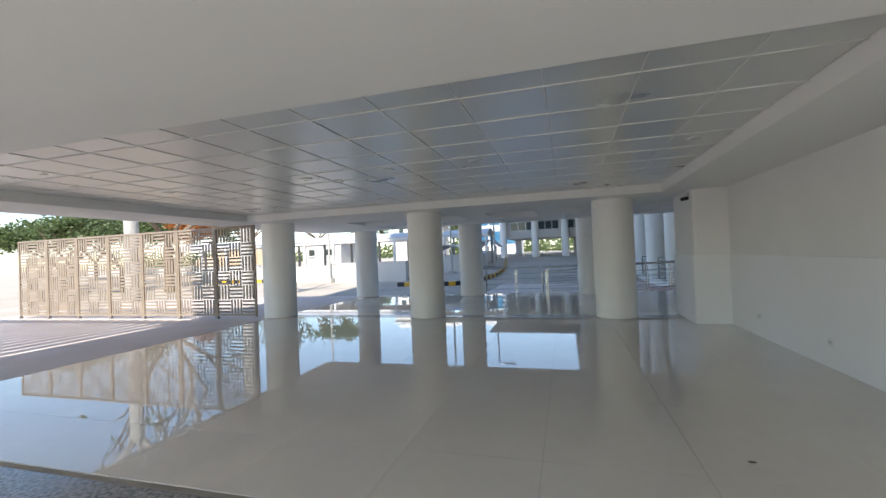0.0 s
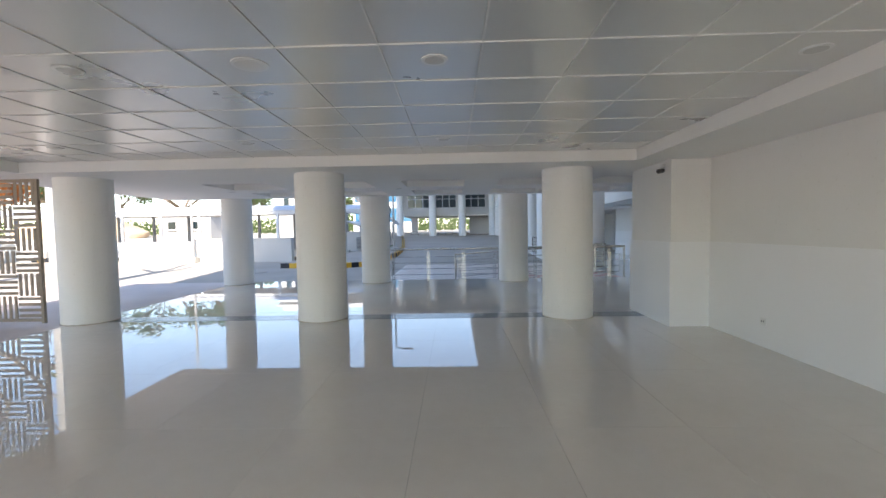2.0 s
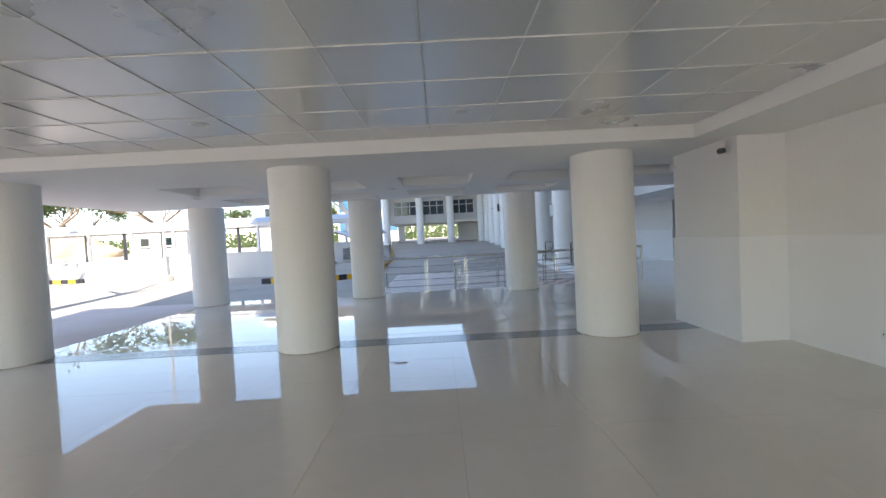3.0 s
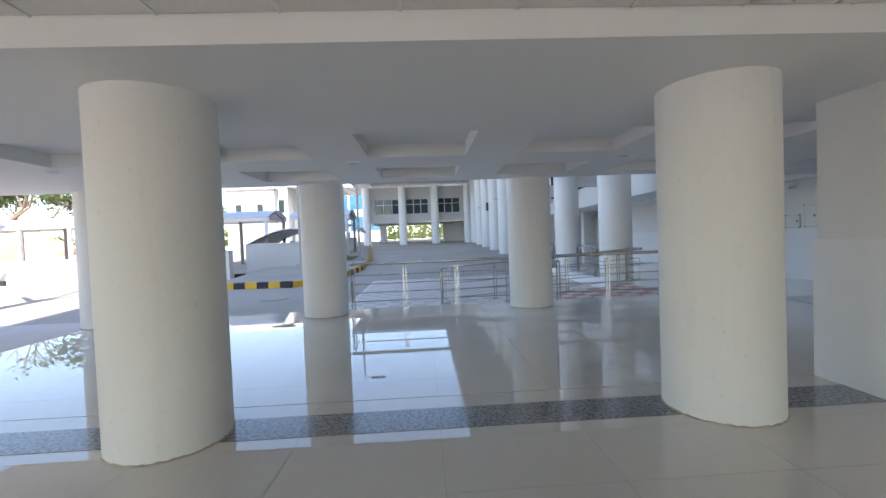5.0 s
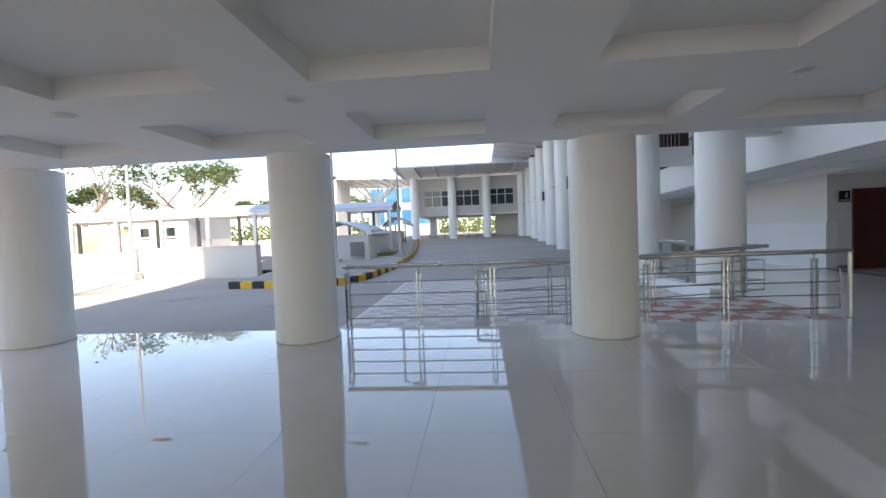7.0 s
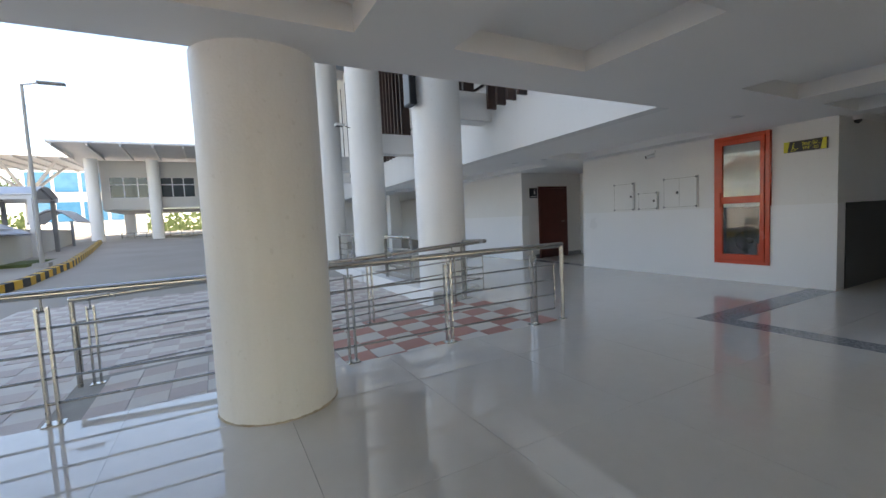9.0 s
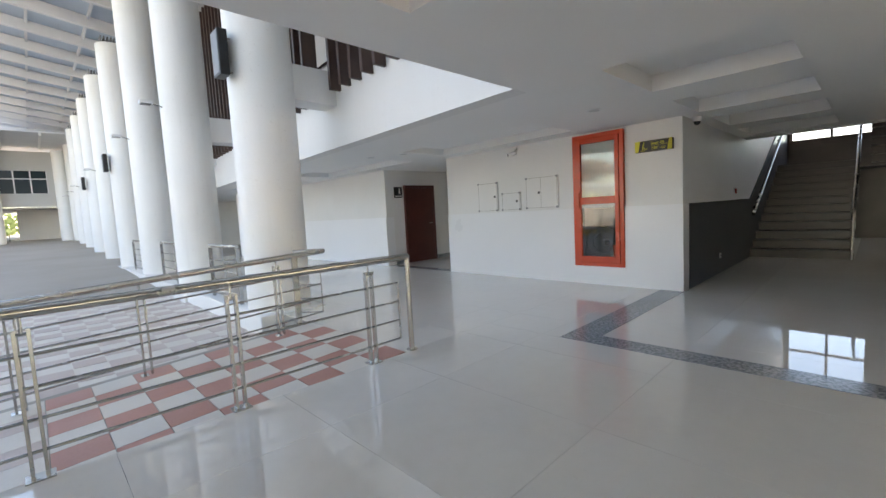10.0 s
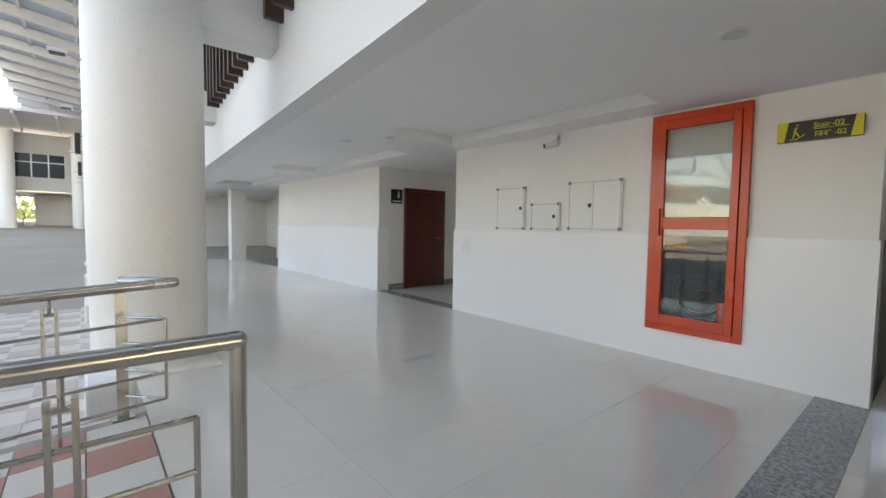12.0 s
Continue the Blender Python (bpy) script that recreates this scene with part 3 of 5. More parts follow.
# ---- wall things in the hall ----
def hose_cabinet():
    y0, y1, z0, z1 = 13.79, 14.59, 0.29, 2.33
    h = holder("fire_hose_cabinet", (XW, 14.19, z0), "orange-red framed glass fire hose cabinet set in the white wall", "cabinet")
    x = XW
    fr = boxes(((x - 0.03, y0, z0), (x + 0.05, y0 + 0.06, z1)), ((x - 0.03, y1 - 0.06, z0), (x + 0.05, y1, z1)),
               ((x - 0.03, y0 + 0.06, z0), (x + 0.05, y1 - 0.06, z0 + 0.06)), ((x - 0.03, y0 + 0.06, z1 - 0.06), (x + 0.05, y1 - 0.06, z1)), bevel=0.004)
    part("frame", fr, RED, h, "orange-red outer frame")
    a, b = y0 + 0.064, y1 - 0.064
    g0, g1 = y0 + 0.125, y1 - 0.135
    lf = boxes(((x - 0.045, a, z0 + 0.064), (x + 0.0, g0, z1 - 0.064)), ((x - 0.045, g1, z0 + 0.064), (x + 0.0, b, z1 - 0.064)),
               ((x - 0.045, g0, z0 + 0.064), (x, g1, z0 + 0.155)), ((x - 0.045, g0, z1 - 0.14), (x, g1, z1 - 0.064)), ((x - 0.045, g0, 1.26), (x, g1, 1.37)), bevel=0.004)
    d = part("door", lf, RED, h, "orange-red door leaf with a middle rail")
    for u, v in ((z0 + 0.145, 1.27), (1.36, z1 - 0.13)):
        p = new("pane", mesh_of("pane", boxes(((x - 0.026, g0 - 0.005, u), (x - 0.020, g1 + 0.005, v))), GLASS))
        p.parent, p.location = d, (0, 0, 0)
        p["label"] = "clear reflecting glass pane"
        p.visible_shadow = False
    hd = new("handle", mesh_of("handle", boxes(((x - 0.075, y1 - 0.115, 1.2), (x - 0.05, y1 - 0.085, 1.45)), ((x - 0.05, y1 - 0.11, 1.22), (x - 0.04, y1 - 0.09, 1.26)), ((x - 0.05, y1 - 0.11, 1.39), (x - 0.04, y1 - 0.09, 1.43)), bevel=0.004), RED))
    hd.parent = d
    # box lining in near-black, so the recess's shade is put into its colour
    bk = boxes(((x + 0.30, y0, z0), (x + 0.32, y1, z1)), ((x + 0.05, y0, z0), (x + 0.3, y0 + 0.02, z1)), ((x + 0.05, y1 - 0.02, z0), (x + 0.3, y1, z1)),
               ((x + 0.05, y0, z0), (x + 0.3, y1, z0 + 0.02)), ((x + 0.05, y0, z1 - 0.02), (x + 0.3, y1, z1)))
    part("back_box", bk, PAINTED_SHADE, h, "back box coloured near-black for the shade behind the glass")
    reel = holder("hose_reel", (x + 0.17, 14.2, 0.64), "black fire hose wound on a reel inside the cabinet", "hose reel")
    bm = bmesh.new()
    for k in range(4):
        n, m_ = 28, 8
        R, r = 0.17 + 0.028 * k, 0.018
        ring = [[bm.verts.new((r * math.sin(2 * math.pi * j / m_), (R + r * math.cos(2 * math.pi * j / m_)) * math.cos(2 * math.pi * i / n), (R + r * math.cos(2 * math.pi * j / m_)) * math.sin(2 * math.pi * i / n))) for j in range(m_)] for i in range(n)]
        for i in range(n):
            for j in range(m_):
                bm.faces.new((ring[i][j], ring[(i + 1) % n][j], ring[(i + 1) % n][(j + 1) % m_], ring[i][(j + 1) % m_]))
    part("hose", bm, BLACK, reel, smooth=True, local=True)
    part("hub", tubes(((-0.04, 0, 0), (0.13, 0, 0), 0.05)), BLACK, reel, "black hub", local=True)
    e = holder("fire_extinguisher", (x + 0.14, 13.97, z0 + 0.02), "small red fire extinguisher standing in the cabinet", "extinguisher")
    part("cylinder", tubes(((0, 0, 0), (0, 0, 0.3), 0.055), seg=20), RED, e, smooth=True, local=True)
    part("valve", tubes(((0, 0, 0.3), (0, 0, 0.36), 0.02), ((0, 0, 0.35), (-0.06, 0, 0.37), 0.01)), BLACK, e, "black valve", local=True)


hose_cabinet()


def access_panel(y0, y1, z0, z1, knob_y, split=None):
    h = holder("access_panel", (XW, (y0 + y1) / 2, z0), "flush white access panel with small dark corner clips", "panel", "access panels on the hall wall")
    part("leaf", boxes(((XW - 0.008, y0, z0), (XW + 0.03, y1, z1)), bevel=0.002), PAINT, h)
    # strips laid on the leaf, their darker colour drawing the gap's shade
    g = 0.005
    part("gap", boxes(((XW - 0.0095, y0 + 0.012, z0 + 0.012), (XW - 0.0088, y1 - 0.012, z0 + 0.012 + g)), ((XW - 0.0095, y0 + 0.012, z1 - 0.012 - g), (XW - 0.0088, y1 - 0.012, z1 - 0.012)),
                      ((XW - 0.0095, y0 + 0.012, z0 + 0.012), (XW - 0.0088, y0 + 0.012 + g, z1 - 0.012)), ((XW - 0.0095, y1 - 0.012 - g, z0 + 0.012), (XW - 0.0088, y1 - 0.012, z1 - 0.012)),
                      *([((XW - 0.0095, split, z0 + 0.012), (XW - 0.0088, split + g, z1 - 0.012))] if split else [])), JOINT, h, "thin darker strip painted as a shadow gap")
    for y in (y0 + 0.015, y1 - 0.015):
        for z in (z0 + 0.015, z1 - 0.015):
            part("corner_clip", boxes(((XW - 0.018, y - 0.016, z - 0.016), (XW - 0.0097, y + 0.016, z + 0.016)), bevel=0.003), SHED_STEEL, h, "small dark corner clip")
    part("lock", boxes(((XW - 0.02, knob_y - 0.017, (z0 + z1) / 2 - 0.02), (XW - 0.0097, knob_y + 0.017, (z0 + z1) / 2 + 0.02)), bevel=0.003), BLACK, h, "black square lock")


access_panel(16.14, 16.61, 1.225, 1.765, 16.2)
access_panel(15.63, 16.04, 1.225, 1.55, 15.7)
access_panel(14.88, 15.51, 1.235, 1.775, 15.24, 15.2)


def text_mesh(body, size, at, rot):
    c = bpy.data.curves.new("text", "FONT")
    c.body, c.size, c.extrude, c.align_x = body, size, 0.001, "LEFT"
    o = bpy.data.objects.new("text", c)
    scene.collection.objects.link(o)
    o.matrix_world = Matrix.Translation(at) @ rot
    bpy.context.view_layer.update()
    me = bpy.data.meshes.new_from_object(o.evaluated_get(bpy.context.evaluated_depsgraph_get()))
    me.transform(o.matrix_world)
    bpy.data.objects.remove(o)
    return me


def stair_sign():
    h = holder("stair_sign", (XW, 13.37, 1.95), "black and yellow stair sign with a walking figure symbol", "sign")
    X = XW - 0.02
    yz = lambda pts, x0, x1: [[(x0, *p) for p in pts], [(x1, *p) for p in pts]]

    def plate(pts, x0, x1):
        bm = bmesh.new()
        a, b = yz(pts, x0, x1)
        va, vb = [bm.verts.new(p) for p in a], [bm.verts.new(p) for p in b]
        bm.faces.new(va)
        bm.faces.new(vb[::-1])
        for i in range(len(va)):
            j = (i + 1) % len(va)
            bm.faces.new((va[i], va[j], vb[j], vb[i]))
        return bm
    part("plate", plate([(13.62, 1.95), (13.13, 1.95), (13.13, 2.10), (13.62, 2.10)], X, XW + 0.03), BLACK, h, "black plate")
    part("edge_stripe", plate([(13.62, 1.95), (13.575, 1.95), (13.55, 2.10), (13.62, 2.10)], X - 0.003, X - 0.0005), SIGN_YELLOW, h, "yellow slanted end")
    part("edge_stripe", plate([(13.195, 1.95), (13.13, 1.95), (13.13, 2.10), (13.17, 2.10)], X - 0.003, X - 0.0005), SIGN_YELLOW, h, "yellow slanted end")
    bm = tubes(((X - 0.004, 13.515, 2.02), (X - 0.004, 13.50, 2.055), 0.007), ((X - 0.004, 13.52, 1.975), (X - 0.004, 13.51, 2.02), 0.005), ((X - 0.004, 13.485, 1.985), (X - 0.004, 13.507, 2.02), 0.005),
               ((X - 0.004, 13.54, 1.965), (X - 0.004, 13.50, 1.965), 0.003), ((X - 0.004, 13.50, 1.965), (X - 0.004, 13.45, 1.995), 0.003), seg=6)
    add_ball(bm, (X - 0.004, 13.498, 2.072), 0.009, sub=1)
    part("symbol", bm, SIGN_YELLOW, h, "yellow stair symbol")
    rot = Matrix(((0, 0, -1), (-1, 0, 0), (0, 1, 0))).to_4x4()
    me = text_mesh("Stair-02", 0.056, (X - 0.002, 13.405, 2.038), rot)
    me.materials.append(SIGN_YELLOW)
    o = new("lettering", me)
    o.parent, o.location = h, -Vector(h.location)
    me = text_mesh("-02", 0.052, (X - 0.002, 13.285, 1.972), rot)
    me.materials.append(SIGN_YELLOW)
    o = new("lettering", me)
    o.parent, o.location = h, -Vector(h.location)
    part("lettering", boxes(((X - 0.003, 13.395, 2.004), (X - 0.001, 13.30, 2.008)), ((X - 0.003, 13.39, 1.972), (X - 0.001, 13.384, 2.004)), ((X - 0.003, 13.36, 1.972), (X - 0.001, 13.354, 2.004)), ((X - 0.003, 13.33, 1.972), (X - 0.001, 13.324, 2.004)),
                            ((X - 0.003, 13.38, 1.984), (X - 0.001, 13.36, 1.99)), ((X - 0.003, 13.35, 1.984), (X - 0.001, 13.332, 1.99)), ((X - 0.003, 13.40, 2.028), (X - 0.001, 13.20, 2.031))), SIGN_YELLOW, h)


stair_sign()


def bullet_camera(at, aim, label, body=WHITE_PLASTIC):
    h = holder("security_camera", at, label, "camera")
    d = Vector(aim).normalized()
    c = Vector((0, 0, -0.07)) + d * 0.06
    part("base", tubes(((0, 0, 0.02), (0, 0, -0.03), 0.035), seg=16), WHITE_PLASTIC, h, local=True, smooth=True)
    part("arm", tubes(((0, 0, -0.02), tuple(c), 0.012)), WHITE_PLASTIC, h, local=True)
    part("housing", tubes((tuple(c - d * 0.07), tuple(c + d * 0.08), 0.033), seg=18), body, h, local=True, smooth=True)
    part("lens", tubes((tuple(c + d * 0.078), tuple(c + d * 0.086), 0.027), seg=18), BLACK, h, "black lens face", local=True)


bullet_camera((2.14, 8.28, 2.30), (-0.7, -0.7, -0.15), "small dark bullet security camera on the wall corner", BLACK)
bullet_camera((XW - 0.006, 15.70, 2.31), (-0.75, 0.6, -0.25), "white bullet security camera above the access panels")
h = holder("dome_camera", (8.15, 12.93, SOFFIT), "white dome security camera under the ceiling", "camera")
part("base", tubes(((0, 0, 0), (0, 0, -0.06), 0.06), seg=24), WHITE_PLASTIC, h, local=True, smooth=True)
bm = bmesh.new()
add_ball(bm, (0, 0, -0.065), 0.045)
part("dome", bm, BLACK, h, "dark glass dome", True, True)


# alcove door and signs
d = holder("door_1", (8.91, 19.6, 0), "closed maroon wooden toilet door with a steel lever", "door", kind="structure")
part("leaf", boxes(((8.46, 19.585, 0.01), (9.36, 19.63, 1.93)), bevel=0.004), MAROON, d)
part("door_frame", boxes(((8.40, 19.57, 0.0), (8.458, 19.64, 1.99)), ((9.362, 19.57, 0.0), (9.42, 19.64, 1.99)), ((8.458, 19.57, 1.932), (9.362, 19.64, 1.99)), bevel=0.004), MAROON, d)
part("door_handle", tubes(((9.27, 19.585, 1.0), (9.27, 19.54, 1.0), 0.012), ((9.27, 19.545, 1.0), (9.15, 19.545, 1.0), 0.01)), STEEL, d, "steel lever handle", True)
h = holder("toilet_sign", (8.22, 19.63, 1.68), "black toilet sign with a pale figure", "sign")
part("plate", boxes(((8.10, 19.615, 1.68), (8.35, 19.64, 1.95))), BLACK, h)
bm = boxes(((8.24, 19.611, 1.78), (8.28, 19.6145, 1.87)), ((8.12, 19.611, 1.71), (8.33, 19.6145, 1.73)))
add_ball(bm, (8.26, 19.6115, 1.895), 0.018, sub=1)
part("symbol", bm, WHITE_PLASTIC, h, "pale figure symbol")
thing("notice", boxes(((8.16, 19.634, 1.42), (8.30, 19.641, 1.52))), WHITE_PLASTIC, "small paper notice on the alcove wall", "notice")
# no real opening: a solid slab, its near-black colour painting the doorway's shade
d = holder("door_2", (9.98, 18.4, 0), "near-black slab painted as the shade of an open doorway", "door", kind="structure")
part("leaf", boxes(((9.955, 17.6, 0.0), (9.995, 18.55, 2.25))), PAINTED_SHADE, d)


# socket plates
def socket(at, axis, label="small white socket plate on the wall", mat=WHITE_PLASTIC):
    x, y, z = at
    s = (0.012, 0.085, 0.085) if axis == "x" else (0.085, 0.012, 0.085)
    h = holder("socket_plate", at, label, "socket", "socket plates")
    part("plate", boxes(((-s[0] / 2, -s[1] / 2, -s[2] / 2), (s[0] / 2, s[1] / 2, s[2] / 2)), bevel=0.003), mat, h, local=True)
    q = -0.0085
    e = boxes(((q, -0.02, -0.01), (q + 0.003, -0.012, 0.01)), ((q, 0.012, -0.01), (q + 0.003, 0.02, 0.01))) if axis == "x" else boxes(((-0.02, q, -0.01), (-0.012, q + 0.003, 0.01)), ((0.012, q, -0.01), (0.02, q + 0.003, 0.01)))
    part("holes", e, BLACK, h, local=True)


socket((2.69, 5.25, 0.28), "x")
socket((2.69, 7.0, 0.30), "x")
socket((9.7, 12.995, 0.29), "y")
socket((10.9, 13.015, 1.36), "y", "small red alarm plate above the dark dado", RED)


# ceiling fittings
def down_light(x, y, z, lit=False, r=0.085):
    h = holder("down_light", (x, y, z), "round recessed ceiling light, switched off", "ceiling light", "round ceiling lights")
    bm = bmesh.new()
    add_tube(bm, (0, 0, 0.03), (0, 0, -0.008), r, 28)
    part("rim", bm, WHITE_PLASTIC, h, local=True, smooth=True)
    part("diffuser", tubes(((0, 0, -0.004), (0, 0, -0.0105), r * 0.74), seg=28), LAMP, h, "pale diffuser", local=True)


for x, y in ((-3.39, 4.77), (-1.0, 4.77), (1.38, 4.77), (-3.39, 7.16), (-1.0, 7.16), (-5.78, 4.77), (-5.78, 7.16)):
    down_light(x, y, TILE_Z)
for x, y in ((-4.02, 11.5), (-2.13, 11.5), (1.55, 11.6), (6.4, 13.55), (6.55, 17.3), (6.25, 17.9), (3.4, 11.6), (-5.9, 11.5)):
    down_light(x, y, SOFFIT)
for x, y in ((-2.19, 4.77), (0.19, 7.16)):
    h = holder("ceiling_speaker", (x, y, TILE_Z), "round perforated ceiling speaker", "speaker", "ceiling speakers")
    part("rim", tubes(((0, 0, 0.03), (0, 0, -0.006), 0.115), seg=28), WHITE_PLASTIC, h, local=True, smooth=True)
    part("grille", tubes(((0, 0, -0.003), (0, 0, -0.009), 0.095), seg=28), GRID, h, local=True)

# ---- stair ----
st = holder("staircase", (12.1, 12.27, 0), "brown stone staircase with steel handrails", "staircase")
RISE, TREAD, NSTEP = 0.166, 0.30, 12
for k in range(NSTEP):
    x = 12.1 + TREAD * k
    part("step", boxes(((x, 11.5, 0 if k == 0 else RISE * k - 0.05), (x + TREAD + 0.02, 13.015, RISE * (k + 1) - 0.03)), ((x - 0.025, 11.5, RISE * (k + 1) - 0.028), (x + TREAD, 13.012, RISE * (k + 1))), bevel=0.004), STEP_STONE, st)
TOPZ, TOPX = RISE * NSTEP, 12.1 + TREAD * NSTEP
part("landing", boxes(((TOPX + 0.005, 9.6, TOPZ - 0.2), (17.1, 13.01, TOPZ))), STEP_STONE, st)
for k in range(10):
    x = TOPX - TREAD * k
    part("step", boxes(((x - TREAD - 0.02, 9.8, TOPZ + RISE * k - 0.12), (x, 11.3, TOPZ + RISE * (k + 1))), bevel=0.004), STEP_STONE, st)
part("handrail", tubes(((12.0, 12.93, 0.88), (15.7, 12.93, 2.88), 0.03), ((12.3, 12.93, 1.04), (12.3, 13.02, 1.0), 0.012), ((15.3, 12.93, 2.66), (15.3, 13.02, 2.6), 0.012)), STEEL, st, "steel wall handrail", True)
bm = tubes(((12.05, 11.48, 0.9), (15.7, 11.48, 2.92), 0.03), ((12.05, 11.48, 0), (12.05, 11.48, 0.9), 0.025))
for e in (0.2, 0.4, 0.6):
    add_tube(bm, (12.05, 11.48, e), (15.7, 11.48, 2.0 + e), 0.011, 8)
for k in (3, 6, 9):
    add_tube(bm, (12.1 + TREAD * k, 11.48, RISE * k), (12.1 + TREAD * k, 11.48, RISE * k + 0.92), 0.016, 8)
part("balustrade", bm, STEEL, st, "steel balustrade", True)
bm = bmesh.new()
poly = [(12.1, 0.0), (TOPX, TOPZ - 0.02), (17.1, TOPZ - 0.02), (17.1, TOPZ + 1.0), (TOPX, TOPZ + 1.0), (12.1, 1.2)]
lo = [bm.verts.new((x, 13.0, z)) for x, z in poly]
hi = [bm.verts.new((x, 13.018, z)) for x, z in poly]
bm.faces.new(lo)
bm.faces.new(hi[::-1])
for i in range(6):
    bm.faces.new((lo[i], lo[(i + 1) % 6], hi[(i + 1) % 6], hi[i]))
part("wall_lining", bm, DADO, st, "dark stone lining along the flight")
wall("wall_stair_back", ((17.1, 9.4, -0.3), (17.3, 13.3, 2.72)), ((17.1, 9.4, 4.2), (17.3, 13.3, 5.6)), ((17.1, 12.95, 2.72), (17.3, 13.3, 4.2)), mat=STEP_STONE, label="brown stone wall behind the stair landing")
wall("wall_stair_side", ((11.52, 9.2, -0.3), (17.3, 9.4, 5.6)))
wall("wall_stair_head", ((11.5, 9.4, SOFFIT - 0.02), (11.7, 13.0, 5.6)))
thing("ceiling_stair", boxes(((11.5, 9.2, 5.6), (17.3, 13.3, 5.8))), CEIL_PAINT, "white ceiling above the stair", "ceiling", "structure")
w = holder("window_1", (17.2, 11.4, 2.72), "tall daylight window above the stair landing", "window", kind="structure")
for y in (9.4, 10.3, 11.2, 12.05, 12.9):
    part("mullion", boxes(((17.15, y, 2.725), (17.22, y + 0.06, 4.195))), SHED_STEEL, w)
part("transom", boxes(((17.15, 9.4, 3.3), (17.22, 12.95, 3.36))), SHED_STEEL, w)

# ---- the lattice fence ----
FY = 8.55


def lattice(bm, w, h, seed):
    """Groups of upright and level slats in a basket pattern within w by h."""
    rnd = random.Random(seed)
    nx, nz = 3, 6
    half = 0.024 if seed < 3 else 0.028
    cw, ch = w / nx, h / nz
    for i in range(nx):
        for j in range(nz):
            flip = (i + j + seed) % 2
            n = 4
            for k in range(n):
                if flip:
                    x = i * cw + (k + 0.5) * cw / n
                    add_box(bm, (x - half, -0.006, j * ch), (x + half, 0.006, (j + 1) * ch))
                else:
                    z = j * ch + (k + 0.5) * ch / n
                    add_box(bm, (i * cw, -0.0055, z - half), ((i + 1) * cw, 0.0055, z + half))


PW = 1.235
for k in range(7):
    x = -7.42 - PW * (k + 1)
    f = holder("fence_panel", (x, FY, 0), "beige painted metal fence panel with a basket-weave lattice", "fence", "lattice fence panels")
    part("frame", boxes(((0.0, -0.025, 0.05), (0.05, 0.025, 2.34)), ((PW - 0.055, -0.025, 0.05), (PW - 0.005, 0.025, 2.34)), ((0.05, -0.024, 0.08), (PW - 0.055, 0.024, 0.13)), ((0.05, -0.024, 2.29), (PW - 0.055, 0.024, 2.34)), bevel=0.004), FENCE_PAINT, f, local=True)
    part("foot", boxes(((0.0, -0.04, 0.0), (0.06, 0.04, 0.05))), SHED_STEEL, f, local=True)
    bm = bmesh.new()
    lattice(bm, PW - 0.105, 2.16, k)
    bmesh.ops.translate(bm, verts=bm.verts, vec=(0.05, 0, 0.13))
    part("lattice", bm, FENCE_PAINT, f, "slotted basket-weave sheet", local=True)
for k in range(2):
    f = holder("fence_panel", (-16.2 - PW * (k + 1), 10.2, 0), "beige painted metal fence panel standing further back", "fence", "lattice fence panels")
    part("frame", boxes(((0.0, -0.025, -0.25), (0.05, 0.025, 1.9)), ((PW - 0.055, -0.025, -0.25), (PW - 0.005, 0.025, 1.9)), ((0.05, -0.024, 0.08), (PW - 0.055, 0.024, 0.13)), ((0.05, -0.024, 1.85), (PW - 0.055, 0.024, 1.9))), FENCE_PAINT, f, local=True)
    bm = bmesh.new()
    lattice(bm, PW - 0.105, 1.72, k)
    bmesh.ops.translate(bm, verts=bm.verts, vec=(0.05, 0, 0.13))
    part("lattice", bm, FENCE_PAINT, f, "slotted basket-weave sheet", local=True)

# slatted pergola at the open end
pg = holder("pergola", (-13, 2, 3.0), "white slatted pergola roof at the open end", "pergola")
for k in range(22):
    x = -8.9 - 0.42 * k
    part("slat", boxes(((x - 0.15, -3.0, 3.2), (x + 0.15, 5.3, 3.27))), ROOF_STEEL, pg)
for y in (-2.8, 1.2, 5.1):
    part("beam", boxes(((-18.5, y - 0.08, 2.98), (-8.62, y + 0.08, 3.198))), ROOF_STEEL, pg)

# branching steel columns on the forecourt beyond the fence
for x, y in ((-13.2, 14.9), (-17.8, 13.4)):
    c = holder("branching_column", (x, y, GROUND), "pale grey round column branching into struts, on a dark base", "column", "branching columns beyond the fence")
    bm = bmesh.new()
    add_tube(bm, (0, 0, 0), (0, 0, 6.0), 0.27, 24)
    part("shaft", bm, RUBBLE, c, smooth=True, local=True)
    bm = bmesh.new()
    add_tube(bm, (0, 0, -0.02), (0, 0, 0.14), 0.44, 24, 0.36)
    part("base", bm, SHED_STEEL, c, "dark base ring", local=True)
    for dx, dy in ((-1.5, -0.6), (1.5, -0.6), (-0.6, 1.4), (0.6, 1.4), (0.0, -1.6)):
        bm = bmesh.new()
        add_tube(bm, (0, 0, 5.85), (dx, dy, 8.4), 0.11, 10, 0.08)
        part("strut", bm, RUBBLE, c, smooth=True, local=True)

# ---- ramp and checkered paving ----
rm = bmesh.new()
v = [(RAMP0, GROUND + 0.002), (RAMP1 - 0.004, -0.006), (RAMP1 - 0.004, -0.5), (RAMP0, -0.5)]
lo = [rm.verts.new((x, FLOOR_EDGE + 0.004, z)) for x, z in v]
hi = [rm.verts.new((x, 16.1, z)) for x, z in v]
rm.faces.new(lo)
rm.faces.new(hi[::-1])
for i in range(4):
    rm.faces.new((lo[i], lo[(i + 1) % 4], hi[(i + 1) % 4], hi[i]))
